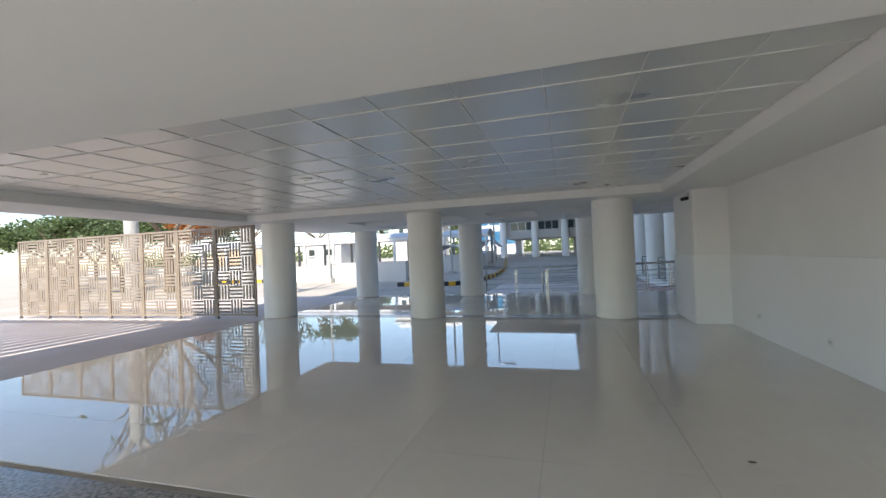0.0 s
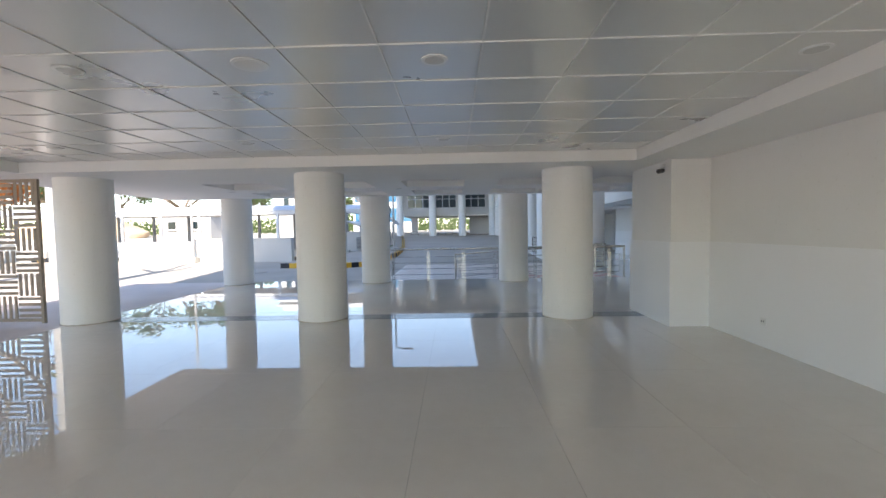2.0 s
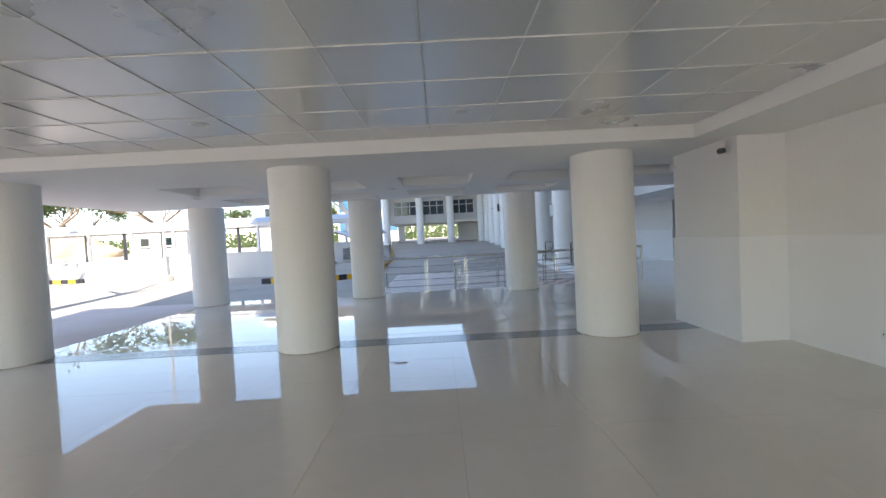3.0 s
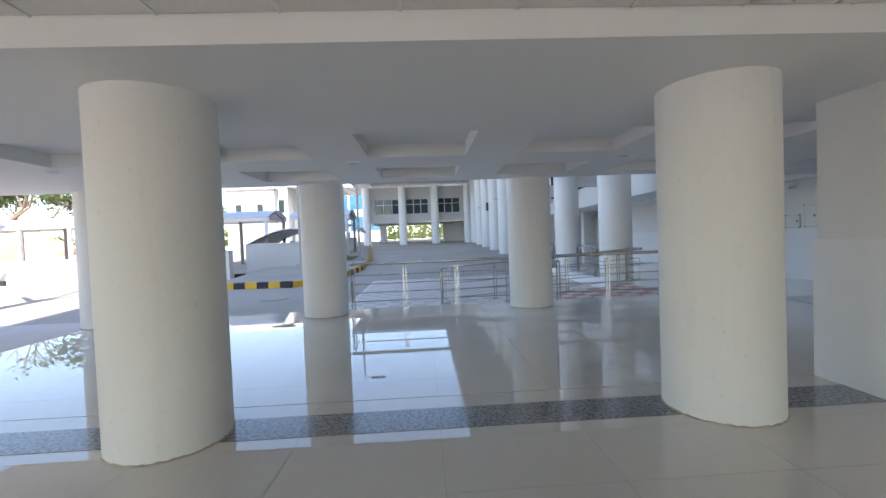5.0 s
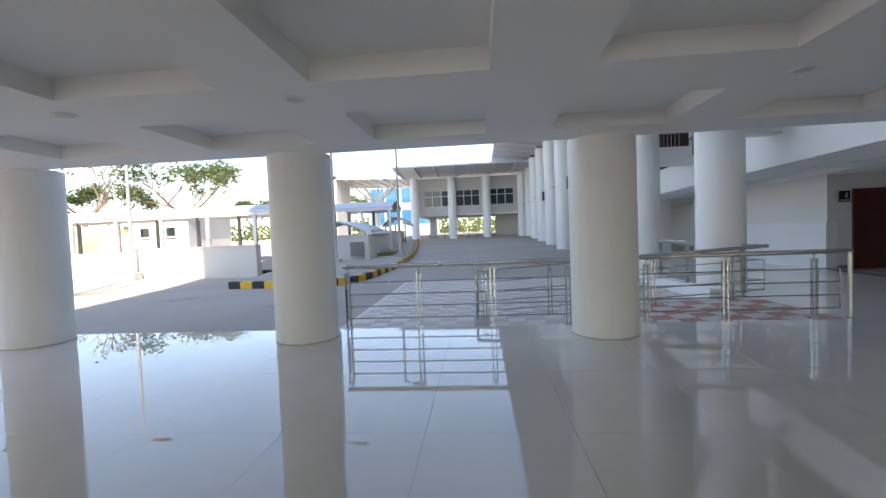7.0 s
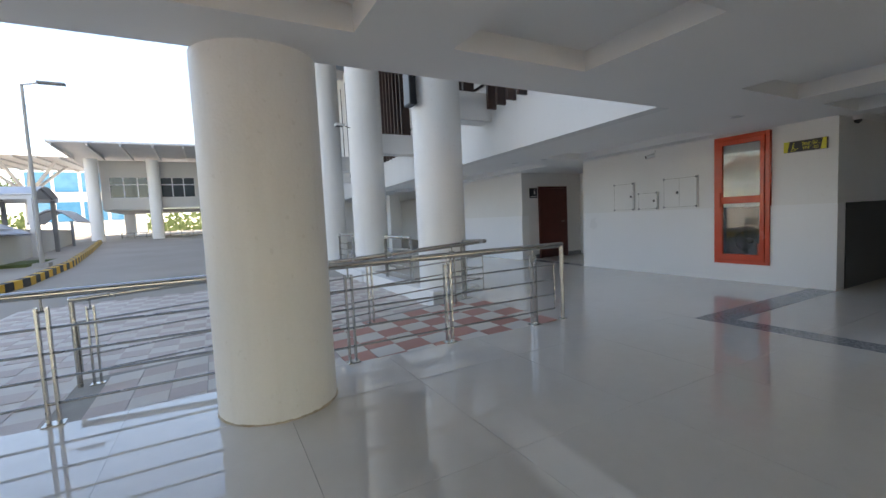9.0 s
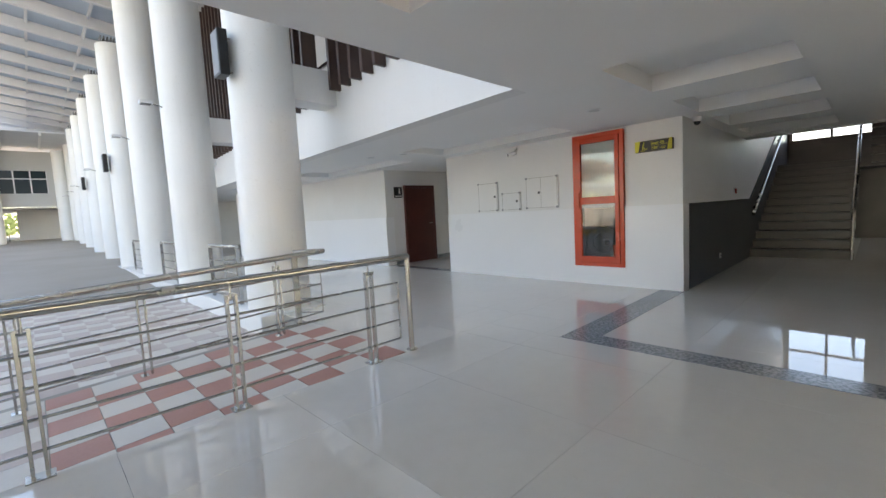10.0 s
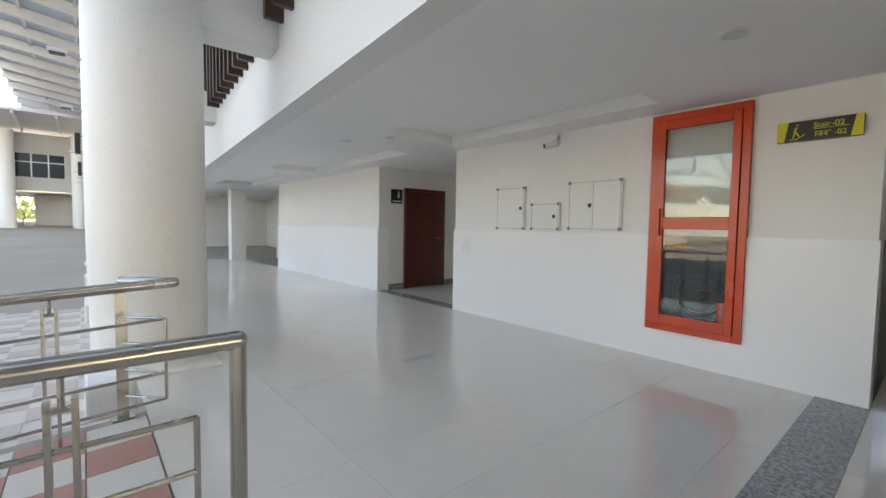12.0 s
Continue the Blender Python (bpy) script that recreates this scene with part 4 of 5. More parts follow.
ramp = thing("ramp", rm, JOINT, "gently sloping ramp paved in red and cream checks", "ramp", "structure")
slope = math.atan2(-GROUND, RAMP1 - RAMP0)
TSZ = 0.30
tile_me = {}
for key, mat in (("r", CHECK_RED), ("c", CHECK_CREAM), ("f", CHECK_FADED)):
    b = boxes(((0.003, 0.003, -0.012), (TSZ - 0.003, TSZ * 0.5 * 2 - 0.003, 0.006)))
    tile_me[key] = mesh_of("paving_tile", b, mat)
for i in range(15):
    for j in range(6):
        x = RAMP1 - TSZ * (i + 1) - 0.005
        o = new("paving_tile", tile_me[("r" if i < 8 else "f") if (i + j) % 2 == 0 else "c"])
        o.parent = ramp
        o.matrix_basis = Matrix.Translation((x, FLOOR_EDGE + 0.006 + TSZ * j, ramp_z(x) + 0.002)) @ Matrix.Rotation(-slope, 4, "Y")
pv = thing("pavement", boxes(((-3.2, 16.12, -0.5), (3.86, 50, GROUND + 0.006)), ((-3.2, FLOOR_EDGE + 0.02, -0.5), (RAMP0 - 0.01, 16.12, GROUND + 0.006))), CHECK_CREAM, "faded checkered paving along the colonnade", "pavement", "structure")
for key, mat in (("r", CHECK_RED), ("c", CHECK_CREAM), ("f", CHECK_FADED)):
    tile_me[key] = mesh_of("paving_tile", boxes(((0.004, 0.004, -0.012), (TSZ - 0.004, TSZ - 0.004, 0.008))), mat)
far_bm = bmesh.new()
for i in range(23):
    for j in range(112):
        if (i + j) % 2:
            continue
        x, y = 3.80 - TSZ * (i + 1), 16.14 + TSZ * j
        if j < 22:
            o = new("paving_tile", tile_me["f"])
            o.parent, o.location = pv, (x, y, GROUND + 0.004)
        else:
            add_box(far_bm, (x + 0.004, y + 0.004, GROUND), (x + TSZ - 0.004, y + TSZ - 0.004, GROUND + 0.01))
part("far_paving", far_bm, CHECK_FADED, pv)["kind"] = "stuff"
for i in range(7):
    for j in range(6):
        if (i + j) % 2 == 0:
            o = new("paving_tile", tile_me["f"])
            o.parent, o.location = pv, (RAMP0 - 0.02 - TSZ * (i + 1), FLOOR_EDGE + 0.03 + TSZ * j, GROUND + 0.004)


# ---- kerbs, walls and lamps of the forecourt ----
def kerb(points, label, lift=0.0):
    k = holder("kerb", (points[0][0], points[0][1], ground_z(points[0][1])), label, "kerb", "striped kerbs")
    n = 0
    for (xa, ya), (xb, yb) in zip(points, points[1:]):
        d = math.hypot(xb - xa, yb - ya)
        m = max(1, round(d / 0.42))
        for i in range(m):
            a, b = i / m, (i + 1) / m - 0.012 / d
            bm = bmesh.new()
            pa = Vector((xa + (xb - xa) * a, ya + (yb - ya) * a, 0))
            pb = Vector((xa + (xb - xa) * b, ya + (yb - ya) * b, 0))
            pa.z, pb.z = ground_z(pa.y) + 0.11, ground_z(pb.y) + 0.11
            add_beam(bm, pa, pb, 0.2, 0.24)
            part("kerb_stone", bm, (KERB_K, KERB_Y)[n % 2], k)
            n += 1


kerb([(-9.0, 21.6), (-6.0, 21.3), (-5.1, 21.9), (-4.7, 23.2), (-4.3, 26.5), (-4.4, 31), (-5.2, 38), (-6.4, 47)], "yellow and black striped kerb round the planted island")
kerb([(-12.0, 25.6), (-9.2, 24.9)], "yellow and black striped kerb beside the wall")
kerb([(-26.0, 26.5), (-20.5, 26.2)], "yellow and black striped kerb along the road edge")
bm = bmesh.new()
isl = [(-9.0, 21.8), (-6.0, 21.5), (-5.2, 22.1), (-4.9, 23.3), (-4.5, 26.5), (-4.6, 31), (-5.4, 38), (-6.6, 47), (-9, 47), (-9.5, 30)]
top = [bm.verts.new((x, y, ground_z(y) + 0.17)) for x, y in isl]
bm.faces.new(top)
thing("island", bm, CONCRETE, "raised paved island behind the striped kerb", "pavement", "structure")
thing("lawn_strip", boxes(((-8.6, 30.4, 0.1), (-5.4, 36, 0.34))), GRASS, "strip of grass on the island", "grass", "stuff")


def block_wall(name, p, q, h, t, label):
    bm = bmesh.new()
    p, q = Vector((*p, 0)), Vector((*q, 0))
    z = ground_z((p.y + q.y) / 2)
    p.z = q.z = z + h / 2 - 0.15
    add_beam(bm, p, q, t, h + 0.3)
    p.z = q.z = z + h + 0.03
    add_beam(bm, p, q, t + 0.08, 0.06)
    return thing(name, bm, FACADE, label, "wall")


block_wall("boundary_wall", (-28, 26.9), (-15.6, 26.0), 1.02, 0.25, "low white plastered boundary wall")
block_wall("boundary_wall", (-15.45, 25.3), (-9.6, 24.6), 1.22, 0.3, "white plastered boundary wall, a step higher")
block_wall("boundary_wall", (-6.2, 28.8), (-7.6, 46), 1.25, 0.25, "long white plastered wall beside the island")
block_wall("boundary_wall", (-10.4, 28.2), (-6.15, 28.7), 1.35, 0.3, "white plastered wall of a sunken shed")
thing("vent_grille", boxes(*[((-7.0, 28.30, 0.35 + 0.09 * k), (-6.35, 28.44, 0.40 + 0.09 * k)) for k in range(8)]), SHED_STEEL, "slatted vent in the white shed wall", "vent")
block_wall("boundary_wall", (-60, 40), (-30, 36), 0.8, 0.3, "far low stone boundary wall")


def street_lamp(x, y, h, arm):
    z = ground_z(y)
    s = holder("street_lamp", (x, y, z), "slim grey street lamp post on a concrete foot", "street lamp", "street lamps")
    part("foot", boxes(((-0.22, -0.22, 0), (0.22, 0.22, 0.32)), bevel=0.02), RUBBLE, s, local=True)
    bm = bmesh.new()
    add_tube(bm, (0, 0, 0.3), (0, 0, h), 0.075, 12, 0.045)
    part("pole", bm, RUBBLE, s, local=True, smooth=True)
    part("arm", tubes(((0, 0, h - 0.02), (arm, 0, h + 0.1), 0.03)), ROOF_STEEL, s, local=True)
    part("head", boxes(((arm - 0.1, -0.12, h + 0.06), (arm + 0.65, 0.12, h + 0.14)), bevel=0.02), SHED_STEEL, s, local=True)


street_lamp(-15.2, 24.8, 7.0, 0.5)
street_lamp(-7.5, 27.7, 8.5, 0.5)
street_lamp(-4.9, 30.1, 6.4, 0.5)
street_lamp(-22, 62, 8.5, -0.6)


def walkway(x0, x1, y, z, label):
    """A long covered walkway: curved sheet roof on steel posts."""
    w = holder("covered_walkway", (x0, y, ground_z(y)), label, "shelter")
    bm = bmesh.new()
    n = 8
    rows = []
    for x in (x0, x1):
        rows.append([(bm.verts.new((x, y - 1.6 + 3.2 * i / n, z + 0.42 * math.sin(math.pi * i / n))), bm.verts.new((x, y - 1.6 + 3.2 * i / n, z + 0.05 + 0.42 * math.sin(math.pi * i / n)))) for i in range(n + 1)])
    for i in range(n):
        a, b = rows
        bm.faces.new((a[i][0], a[i + 1][0], b[i + 1][0], b[i][0]))
        bm.faces.new((a[i][1], a[i + 1][1], b[i + 1][1], b[i][1]))
        for r in rows:
            bm.faces.new((r[i][0], r[i + 1][0], r[i + 1][1], r[i][1]))
    for i in (0, n):
        bm.faces.new((rows[0][i][0], rows[1][i][0], rows[1][i][1], rows[0][i][1]))
    part("roof", bm, ROOF_SHEET, w, "curved grey sheet roof")
    for yy in (y - 1.5, y + 1.5):
        bm = bmesh.new()
        add_beam(bm, (x0, yy, z - 0.1), (x1, yy, z - 0.1), 0.1, 0.18)
        part("edge_beam", bm, ROOF_STEEL, w)
    m = max(2, round((x1 - x0) / 2.7))
    for i in range(m + 1):
        x = x0 + 0.2 + (x1 - x0 - 0.4) * i / m
        for yy in (y - 1.5, y + 1.5):
            part("post", boxes(((x - 0.08, yy - 0.08, ground_z(y) - 0.1), (x + 0.08, yy + 0.08, z - 0.1))), SHED_STEEL if yy > y else ROOF_STEEL, w)
        part("rafter", tubes(((x, y - 1.5, z - 0.05), (x, y, z + 0.36), 0.045), ((x, y, z + 0.36), (x, y + 1.5, z - 0.05), 0.045)), SHED_STEEL, w)


walkway(-34, -9.8, 31.5, 2.85, "long covered walkway with a curved grey roof on steel posts")
walkway(-10.2, -6.2, 36.5, 3.1, "short covered walkway with a curved grey roof")


def arched_shed(x0, x1, y0, y1, z, label):
    s = holder("arched_shelter", (x0, y0, ground_z(y0)), label, "shelter", "arched shelters")
    bm = bmesh.new()
    n = 10
    rows = [[(bm.verts.new((x0 + (x1 - x0) * i / n, y, z + 0.75 * math.sin(math.pi * i / n))), bm.verts.new((x0 + (x1 - x0) * i / n, y, z + 0.06 + 0.75 * math.sin(math.pi * i / n)))) for i in range(n + 1)] for y in (y0, y1)]
    for i in range(n):
        for q in (0, 1):
            bm.faces.new((rows[0][i][q], rows[0][i + 1][q], rows[1][i + 1][q], rows[1][i][q]))
        for r in rows:
            bm.faces.new((r[i][0], r[i + 1][0], r[i + 1][1], r[i][1]))
    part("roof", bm, ROOF_SHEET, s, "arched grey sheet roof", True)
    for x in (x0 + 0.3, (x0 + x1) / 2, x1 - 0.3):
        part("post", boxes(((x - 0.06, y0 + 0.1, ground_z(y0) - 0.1), (x + 0.06, y0 + 0.22, z + 0.1))), SHED_STEEL, s)
    part("truss", tubes(*[((x0 + (x1 - x0) * i / n, y0 + 0.12, z + 0.72 * math.sin(math.pi * i / n)), (x0 + (x1 - x0) * (i + 1) / n, y0 + 0.12, z + 0.72 * math.sin(math.pi * (i + 1) / n)), 0.05) for i in range(n)]), SHED_STEEL, s)


arched_shed(-10.6, -6.0, 28.8, 33.5, 1.35, "low arched grey shelter roof behind the white wall")
arched_shed(-8.6, -6.4, 42.0, 45.0, 2.0, "small arched shelter beside the far building")


for x, y in ((-9.2, 19.6), (-5.6, 18.2), (-12.5, 21.0)):
    m = holder("manhole_cover", (x, y, GROUND), "round concrete manhole cover in the forecourt", "manhole cover", "manhole covers")
    part("rim", tubes(((0, 0, -0.05), (0, 0, 0.012), 0.42), seg=32), RUBBLE, m, local=True)
    part("lid", tubes(((0, 0, 0.0), (0, 0, 0.02), 0.35), seg=32), CONCRETE, m, "round lid", local=True)


# ---- buildings ----
def far_wing():
    y, g = 50.0, ground_z(50)
    b = holder("terminal_wing", (-1, y, g), "white two-storey wing with round columns and dark windows", "building")
    part("upper_wall", boxes(((-6.6, y, 3.4), (9, y + 0.4, 4.28)), ((-6.6, y, 5.75), (9, y + 0.4, 7.0)), ((-6.6, y, 4.28), (-6.1, y + 0.4, 5.75)), ((-3.5, y, 4.28), (-2.9, y + 0.4, 5.75)), ((-0.6, y, 4.28), (0.3, y + 0.4, 5.75)), ((2.7, y, 4.28), (9, y + 0.4, 5.75))), FACADE, b)
    part("lower_wall", boxes(((1.0, y + 3, g - 0.2), (9, y + 3.3, 3.4)), ((-6.4, y + 7, g - 0.2), (-5.6, y + 7.3, 3.4)), ((-6.6, y + 0.4, 3.3), (9, y + 8, 3.39))), FACADE, b)
    for x0, x1 in ((-6.1, -3.5), (-2.9, -0.6), (0.3, 2.7)):
        w = part("window", boxes(((x0, y + 0.12, 4.28), (x1, y + 0.16, 5.75))), DARK_GLASS, b, "dark glazed window band")
        n = 3
        for i in range(n + 1):
            x = x0 + (x1 - x0) * i / n
            part("mullion", boxes(((x - 0.035, y + 0.05, 4.281), (x + 0.035, y + 0.118, 5.749))), ROOF_STEEL, b)
        part("transom", boxes(((x0, y + 0.06, 5.2), (x1, y + 0.117, 5.26))), ROOF_STEEL, b)
    for x in (-6.9, -3.25, 0.05, 3.4):
        bm = bmesh.new()
        add_tube(bm, (x, y - 0.75, g - 0.2), (x, y - 0.75, 7.0), 0.4, 24)
        part("column", bm, COLUMN_PAINT, b, smooth=True)
    bm = bmesh.new()
    vv = [(-8.2, y - 5.0, 7.42), (4.5, y - 5.0, 7.42), (4.5, y + 6, 6.95), (-8.2, y + 6, 6.95)]
    lo = [bm.verts.new(p) for p in vv]
    hi = [bm.verts.new((p[0], p[1], p[2] + 0.14)) for p in vv]
    bm.faces.new(lo)
    bm.faces.new(hi[::-1])
    for i in range(4):
        bm.faces.new((lo[i], lo[(i + 1) % 4], hi[(i + 1) % 4], hi[i]))
    part("roof", bm, ROOF_SHEET, b, "sloping grey sheet roof")
    for i in range(8):
        bm = bmesh.new()
        add_beam(bm, (-8 + 1.75 * i, y - 4.9, 7.33), (-8 + 1.75 * i, y + 0.1, 7.1), 0.1, 0.16)
        part("rafter", bm, ROOF_STEEL, b)
    part("low_rail", boxes(((-5.9, y + 1.5, g + 0.5), (1.0, y + 1.56, g + 0.56)), ((-5.9, y + 1.5, g + 0.8), (1.0, y + 1.56, g + 0.86)), *[((-5.9 + 0.8 * i, y + 1.5, g - 0.1), (-5.84 + 0.8 * i, y + 1.56, g + 0.86)) for i in range(9)]), STEEL, b)
    b.location.z -= 0.35


far_wing()


def great_canopy():
    y = 58.0
    g = ground_z(y)
    c = holder("entrance_canopy", (-16, y, g), "wide flat pale canopy roof on branching white columns", "canopy")
    bm = bmesh.new()
    pts = [(-22, y - 5, 7.75), (-7.6, y - 5, 7.2), (-7.6, y + 7, 7.5), (-22, y + 7, 8.0)]
    lo = [bm.verts.new(p) for p in pts]
    hi = [bm.verts.new((p[0], p[1], p[2] + 0.45)) for p in pts]
    bm.faces.new(lo)
    bm.faces.new(hi[::-1])
    for i in range(4):
        bm.faces.new((lo[i], lo[(i + 1) % 4], hi[(i + 1) % 4], hi[i]))
    part("roof", bm, ROOF_STEEL, c, "thin pale roof slab")
    for x in (-19.0, -12.8):
        bm = bmesh.new()
        add_tube(bm, (x, y, g - 0.2), (x, y, 5.0), 0.38, 16, 0.3)
        for dx, dy in ((-2.6, -2), (-1.0, -2.4), (1.0, -2.4), (2.6, -2), (-2.2, 2.4), (2.2, 2.4)):
            add_tube(bm, (x, y, 4.8), (x + dx, y + dy, 7.6), 0.15, 10, 0.1)
        part("branching_column", bm, ROOF_STEEL, c, "white column branching into struts", True)
    for i in range(11):
        x = -21.6 + 1.35 * i
        z = 7.75 - 0.038 * (x + 22) - 0.06
        bm = bmesh.new()
        add_beam(bm, (x, y - 4.9, z), (x, y + 6.9, z + 0.25), 0.08, 0.14)
        part("rib", bm, ROOF_SHEET, c)


great_canopy()


def glass_block():
    y = 78.0
    b = holder("office_building", (-14, y, 1.0), "distant white office block with blue glazing", "building")
    part("wall", boxes(((-19, y, 1), (-8, y + 8, 9.6)), bevel=0.05), FACADE, b)
    for i in range(4):
        for z in (3.0, 6.6):
            part("window", boxes(((-18.6 + 2.6 * i, y - 0.06, z), (-16.3 + 2.6 * i, y - 0.01, z + 2.4))), BLUE_GLASS, b, "blue window")
    part("roof", boxes(((-19.4, y - 0.4, 9.6), (-7.6, y + 8.4, 9.9))), ROOF_STEEL, b)


glass_block()


def white_house(x, y, w, h, label):
    g = ground_z(y)
    b = holder("house", (x, y, g), label, "building", "low white buildings behind the walkway")
    part("wall", boxes(((-w / 2, 0, -0.2), (w / 2, 5, h)), bevel=0.02), FACADE, b, local=True)
    part("roof", boxes(((-w / 2 - 0.25, -0.25, h), (w / 2 + 0.25, 5.25, h + 0.18))), ROOF_STEEL, b, "flat roof slab", local=True)
    for i in range(2):
        xx = -w / 2 + w * (0.25 + 0.45 * i)
        win = part("window", boxes(((xx - 0.3, -0.04, h * 0.55), (xx + 0.3, -0.005, h * 0.75))), DARK_GLASS, b, "dark window", local=True)
        part("sill", boxes(((xx - 0.38, -0.1, h * 0.51), (xx + 0.38, -0.003, h * 0.545))), PAINT, b, local=True)


white_house(-22.5, 35.5, 4.2, 2.9, "small flat-roofed white guard house")
white_house(-19.5, 52, 5.0, 6.4, "flat-roofed white house behind the walkway")
white_house(-17.0, 53, 2.2, 7.0, "narrow white stair block on the roof line")
bm = bmesh.new()
bmesh.ops.create_icosphere(bm, subdivisions=4, radius=1)
for q in bm.verts:
    q.co *= 1 + 0.22 * noise.noise(q.co * 2.1)
    q.co = Vector((-50 + q.co.x * 8, 56 + q.co.y * 5, 0.9 + q.co.z * 3.0))
thing("earth_mound", bm, EARTH, "heap of dry orange earth beyond the wall", "mound", smooth=True)


# ---- trees ----
def tree(x, y, height, spread, seed, leaves=1500, sparse=False, label="broad tree with a leafy green crown", leaf=None):
    rnd = random.Random(seed)
    t = holder("tree", (x, y, ground_z(y) - 0.1), label, "tree", "trees behind the forecourt")
    wood = bmesh.new()
    tips = []

    def limb(p, d, length, r, depth):
        q = p + d * length
        add_tube(wood, p, q, r, 7, r * 0.66)
        if depth == 0:
            tips.append(q)
            return
        tips.append(q) if depth == 1 else None
        for _ in range(rnd.choice((2, 3, 3))):
            nd = (d + Vector((rnd.uniform(-1, 1), rnd.uniform(-1, 1), rnd.uniform(-0.25, 0.6))) * 0.75).normalized()
            limb(q, nd, length * rnd.uniform(0.62, 0.82), r * 0.62, depth - 1)

    base = Vector((0, 0, 0))
    add_tube(wood, base, (0, 0, height * 0.3), height * 0.028, 10, height * 0.02)
    for k in range(4):
        a = k * 1.57 + rnd.uniform(-0.4, 0.4)
        limb(Vector((0, 0, height * 0.28)), Vector((math.cos(a) * spread, math.sin(a) * spread, 0.9)).normalized(), height * 0.24, height * 0.014, 4 if leaves < 2500 else 4)
    part("trunk", wood, BARK, t, "grey-brown branching trunk", local=True)
    vs, fs = [], []
    per = max(1, leaves // max(1, len(tips)))
    for tip in tips:
        if sparse and rnd.random() < 0.35:
            continue
        for _ in range(per):
            c = tip + Vector((rnd.gauss(0, 1), rnd.gauss(0, 1), rnd.gauss(0, 0.6))) * height * 0.05
            u = Vector((rnd.uniform(-1, 1), rnd.uniform(-1, 1), rnd.uniform(-0.6, 0.6))).normalized()
            w = u.cross(Vector((rnd.uniform(-1, 1), rnd.uniform(-1, 1), rnd.uniform(-1, 1)))).normalized()
            s = height * rnd.uniform(0.010, 0.020)
            i = len(vs)
            vs += [c - u * s * 1.5, c + w * s * 0.7, c + u * s * 1.5, c - w * s * 0.7]
            fs.append((i, i + 1, i + 2, i + 3))
    me = bpy.data.meshes.new("crown")
    me.from_pydata(vs, [], fs)
    me.materials.append(leaf or LEAF)
    o = new("crown", me)
    o.parent = t
    o["label"] = "open crown of small green leaves"


tree(-41, 64, 14.0, 1.6, 3, 3200, True, "wide thin-leaved tree with bare limbs showing")
tree(-58, 56, 9.0, 0.9, 5, 3600)
tree(-54, 66, 10.0, 0.9, 6, 3600)
tree(-38, 76, 8.0, 0.9, 8, 3000)
tree(-24, 80, 8.5, 1.0, 11, 2600)
tree(-50, 34, 7.5, 0.9, 12, 5000)
tree(-38, 24, 7.0, 0.9, 13, 6000)
tree(-31, 19, 5.6, 0.9, 14, 5000)
tree(-24, 20.5, 11.5, 1.1, 21, 260, True, "tall bare tree beyond the fence, almost leafless")
tree(-30, 22, 6.0, 0.9, 23, 4200)
tree(-40, 35.5, 7.5, 0.9, 22, 4200, False, "flowering tree with orange blossom over green", BLOSSOM)
tree(-50.4, 58, 13.5, 1.0, 15, 160, True, "tall bare tree with hardly any leaves")
bm = bmesh.new()
rnd = random.Random(4)
vs, fs = [], []
for k in range(9000):
    a = rnd.random()
    c = Vector((-160 + 220 * a, 120 + rnd.uniform(-8, 8), 1.5 + rnd.random() ** 1.5 * (4 + 3 * noise.noise((a * 14, 0, 0)))))
    u = Vector((rnd.uniform(-1, 1), rnd.uniform(-0.3, 0.3), rnd.uniform(-1, 1))).normalized()
    w = u.cross(Vector((0, 1, 0.3))).normalized()
    s = rnd.uniform(0.25, 0.55)
    i = len(vs)
    vs += [c - u * s, c + w * s * 0.7, c + u * s, c - w * s * 0.7]
    fs.append((i, i + 1, i + 2, i + 3))
bm.free()
me = bpy.data.meshes.new("far_woods")
me.from_pydata(vs, [], fs)
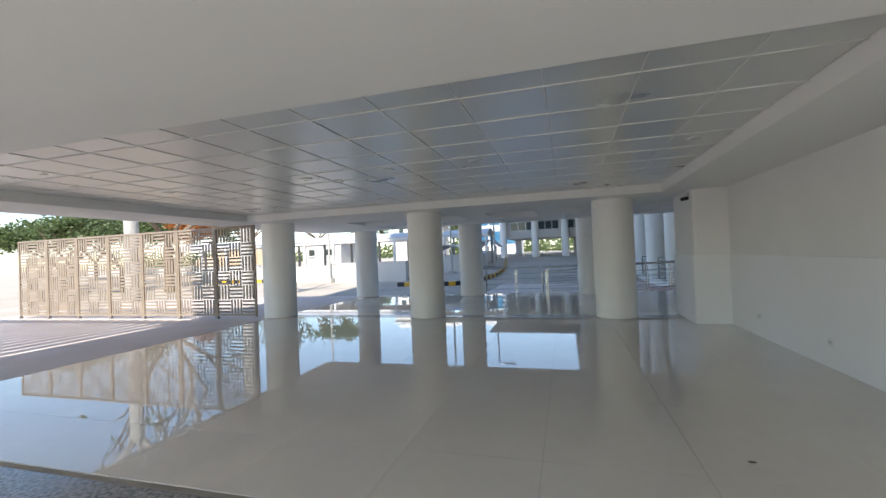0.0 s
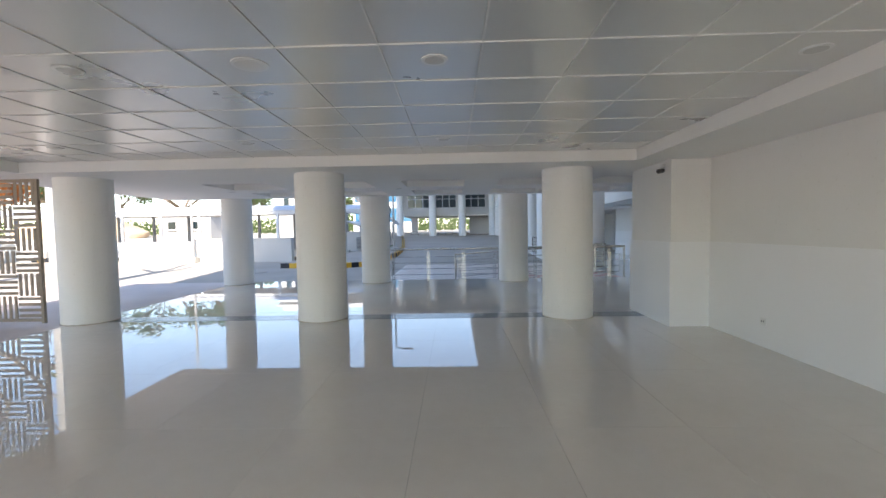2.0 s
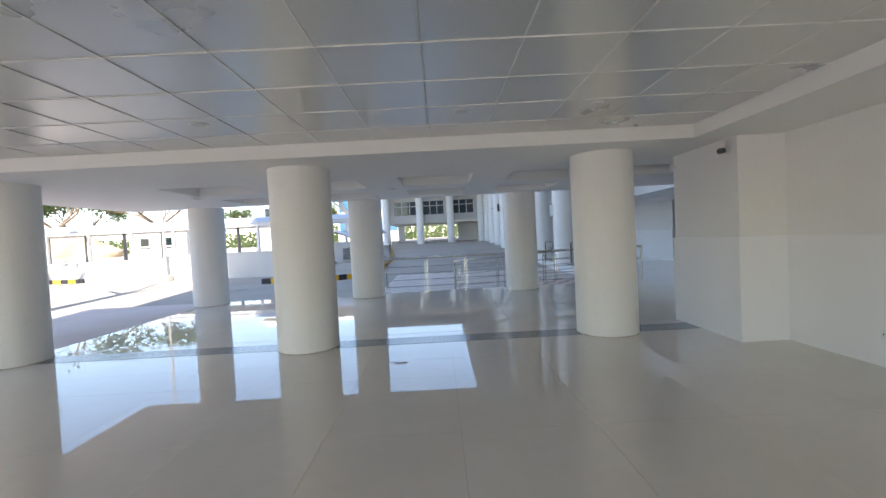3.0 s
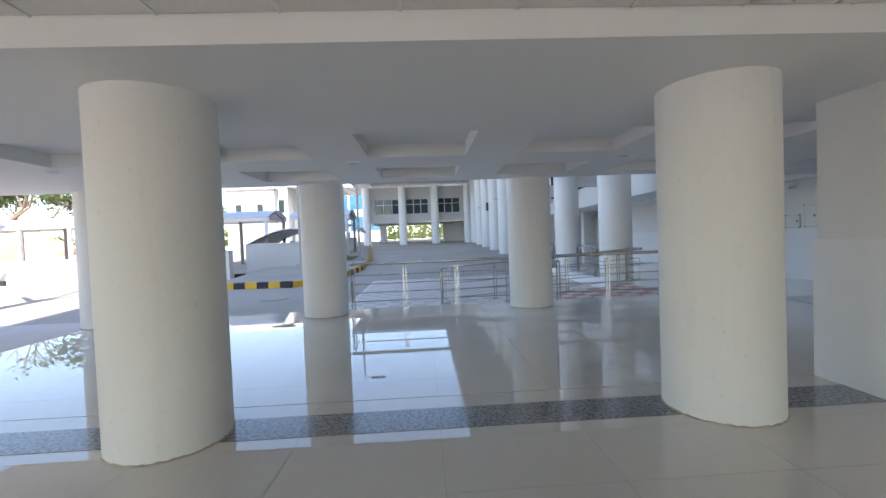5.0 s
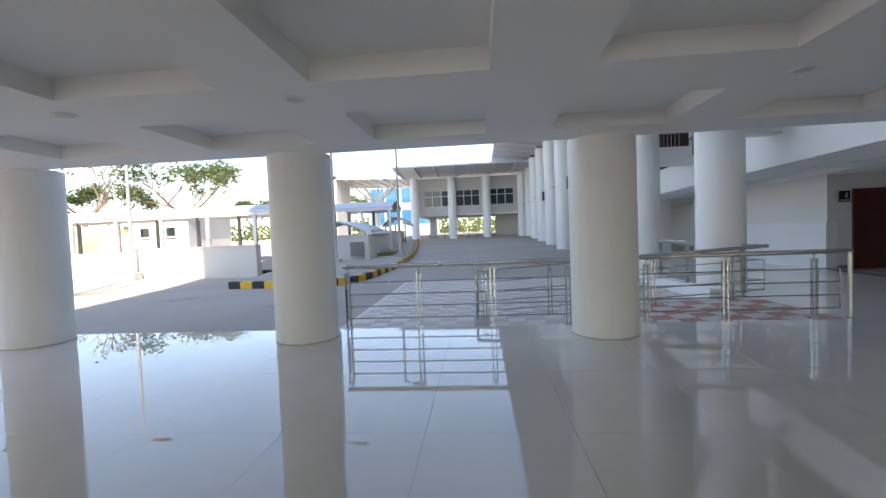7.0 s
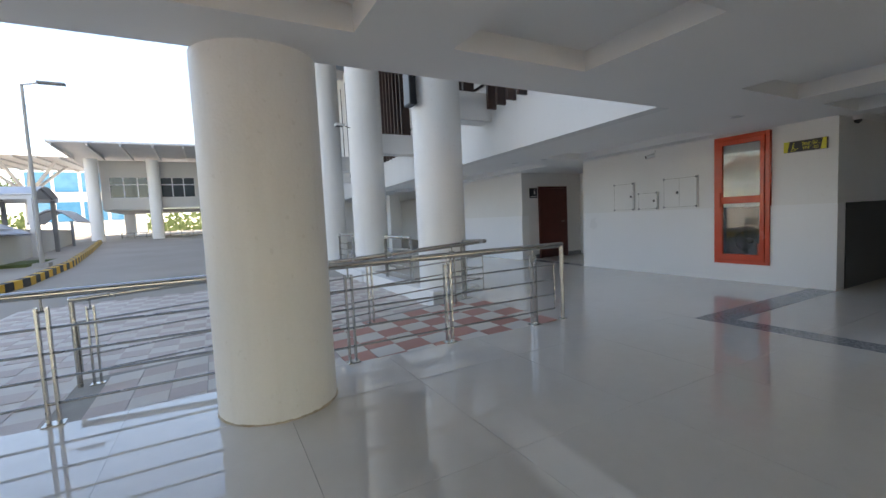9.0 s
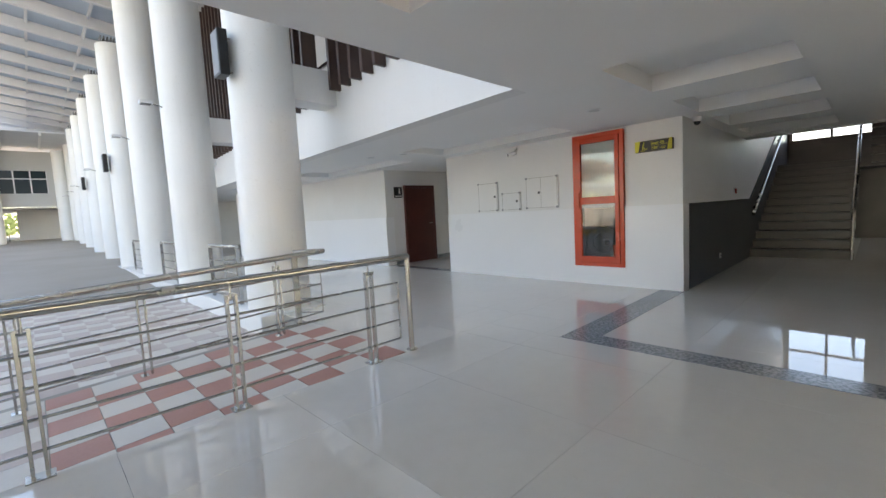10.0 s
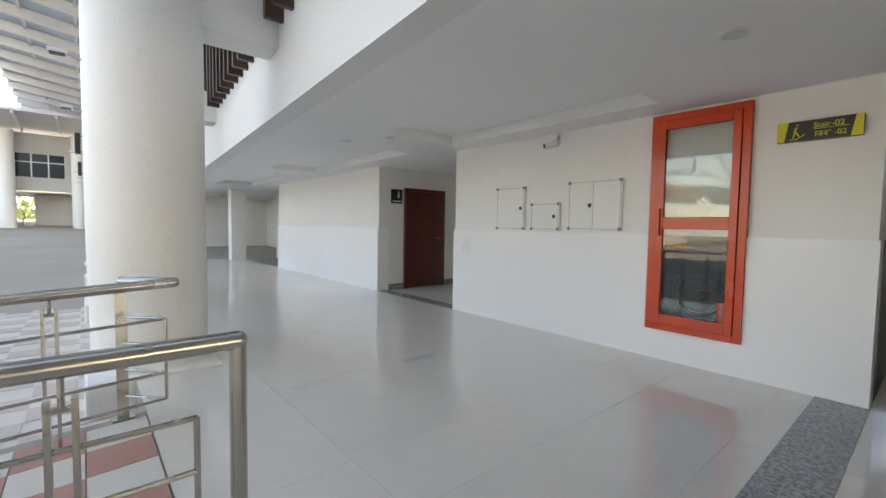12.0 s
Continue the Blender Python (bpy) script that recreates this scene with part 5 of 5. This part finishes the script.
me.materials.append(LEAF)
tagged(new("far_woods", me), "distant belt of green trees and shrubs", "woods", "", "stuff")

# small dark leaf on the floor
bm = bmesh.new()
add_ball(bm, (1.07, 2.83, 0.006), 0.02, (1.4, 0.6, 0.25), 1)
thing("dry_leaf", bm, BARK, "small dry leaf on the polished floor", "leaf")

# ---- floor tiles, last ----
TW, TL = 0.97, 1.21
cuts_x = [-2.15 + TW * k for k in range(-15, 21)]
cuts_y = [3.81 + TL * k for k in range(-6, 26)]


zones = [(-7.1, 2.69, -3.5, 1.52, 0), (-1.4, 2.69, 1.52, 1.84, 0), (-7.1, 2.69, 1.84, 8.055, 1), (-7.1, 2.14, 8.055, 8.80, 1), (-7.1, 2.14, 9.165, 9.41, 1), (-7.1, 5.06, 9.42, FLOOR_EDGE, 1),
         (5.31, XW, 9.42, 13.0, 1), (XW, 12.1, 9.42, 13.0, 0), (12.1, 17.1, 9.42, 11.45, 0), (5.06, XW, 13.3, FLOOR_EDGE, 1), (3.862, XW, FLOOR_EDGE, 34, 0), (XW + 0.25, 10.0, 17.47, 19.62, 0)]
rest = bmesh.new()
count = 0
cache = {}
for zx0, zx1, zy0, zy1, near in zones:
    for x in cuts_x:
        for y in cuts_y:
            x0, x1, y0, y1 = max(x, zx0), min(x + TW, zx1), max(y, zy0), min(y + TL, zy1)
            if x1 - x0 < 0.01 or y1 - y0 < 0.01:
                continue
            if near and x0 > -6.2 and count < 300:
                key = (round(x1 - x0, 2), round(y1 - y0, 2))
                if key not in cache:
                    cache[key] = mesh_of("floor_tile", boxes(((0.0009, 0.0009, -0.008), (x1 - x0 - 0.0009, y1 - y0 - 0.0009, 0.0))), FLOOR_TILE)
                o = new("floor_tile", cache[key])
                o.parent, o.location = fl, (x0, y0, 0)
                count += 1
            else:
                add_box(rest, (x0 + 0.0009, y0 + 0.0009, -0.008), (x1 - 0.0009, y1 - 0.0009, 0.0))
part("floor_tiles", rest, FLOOR_TILE, fl)["kind"] = "stuff"
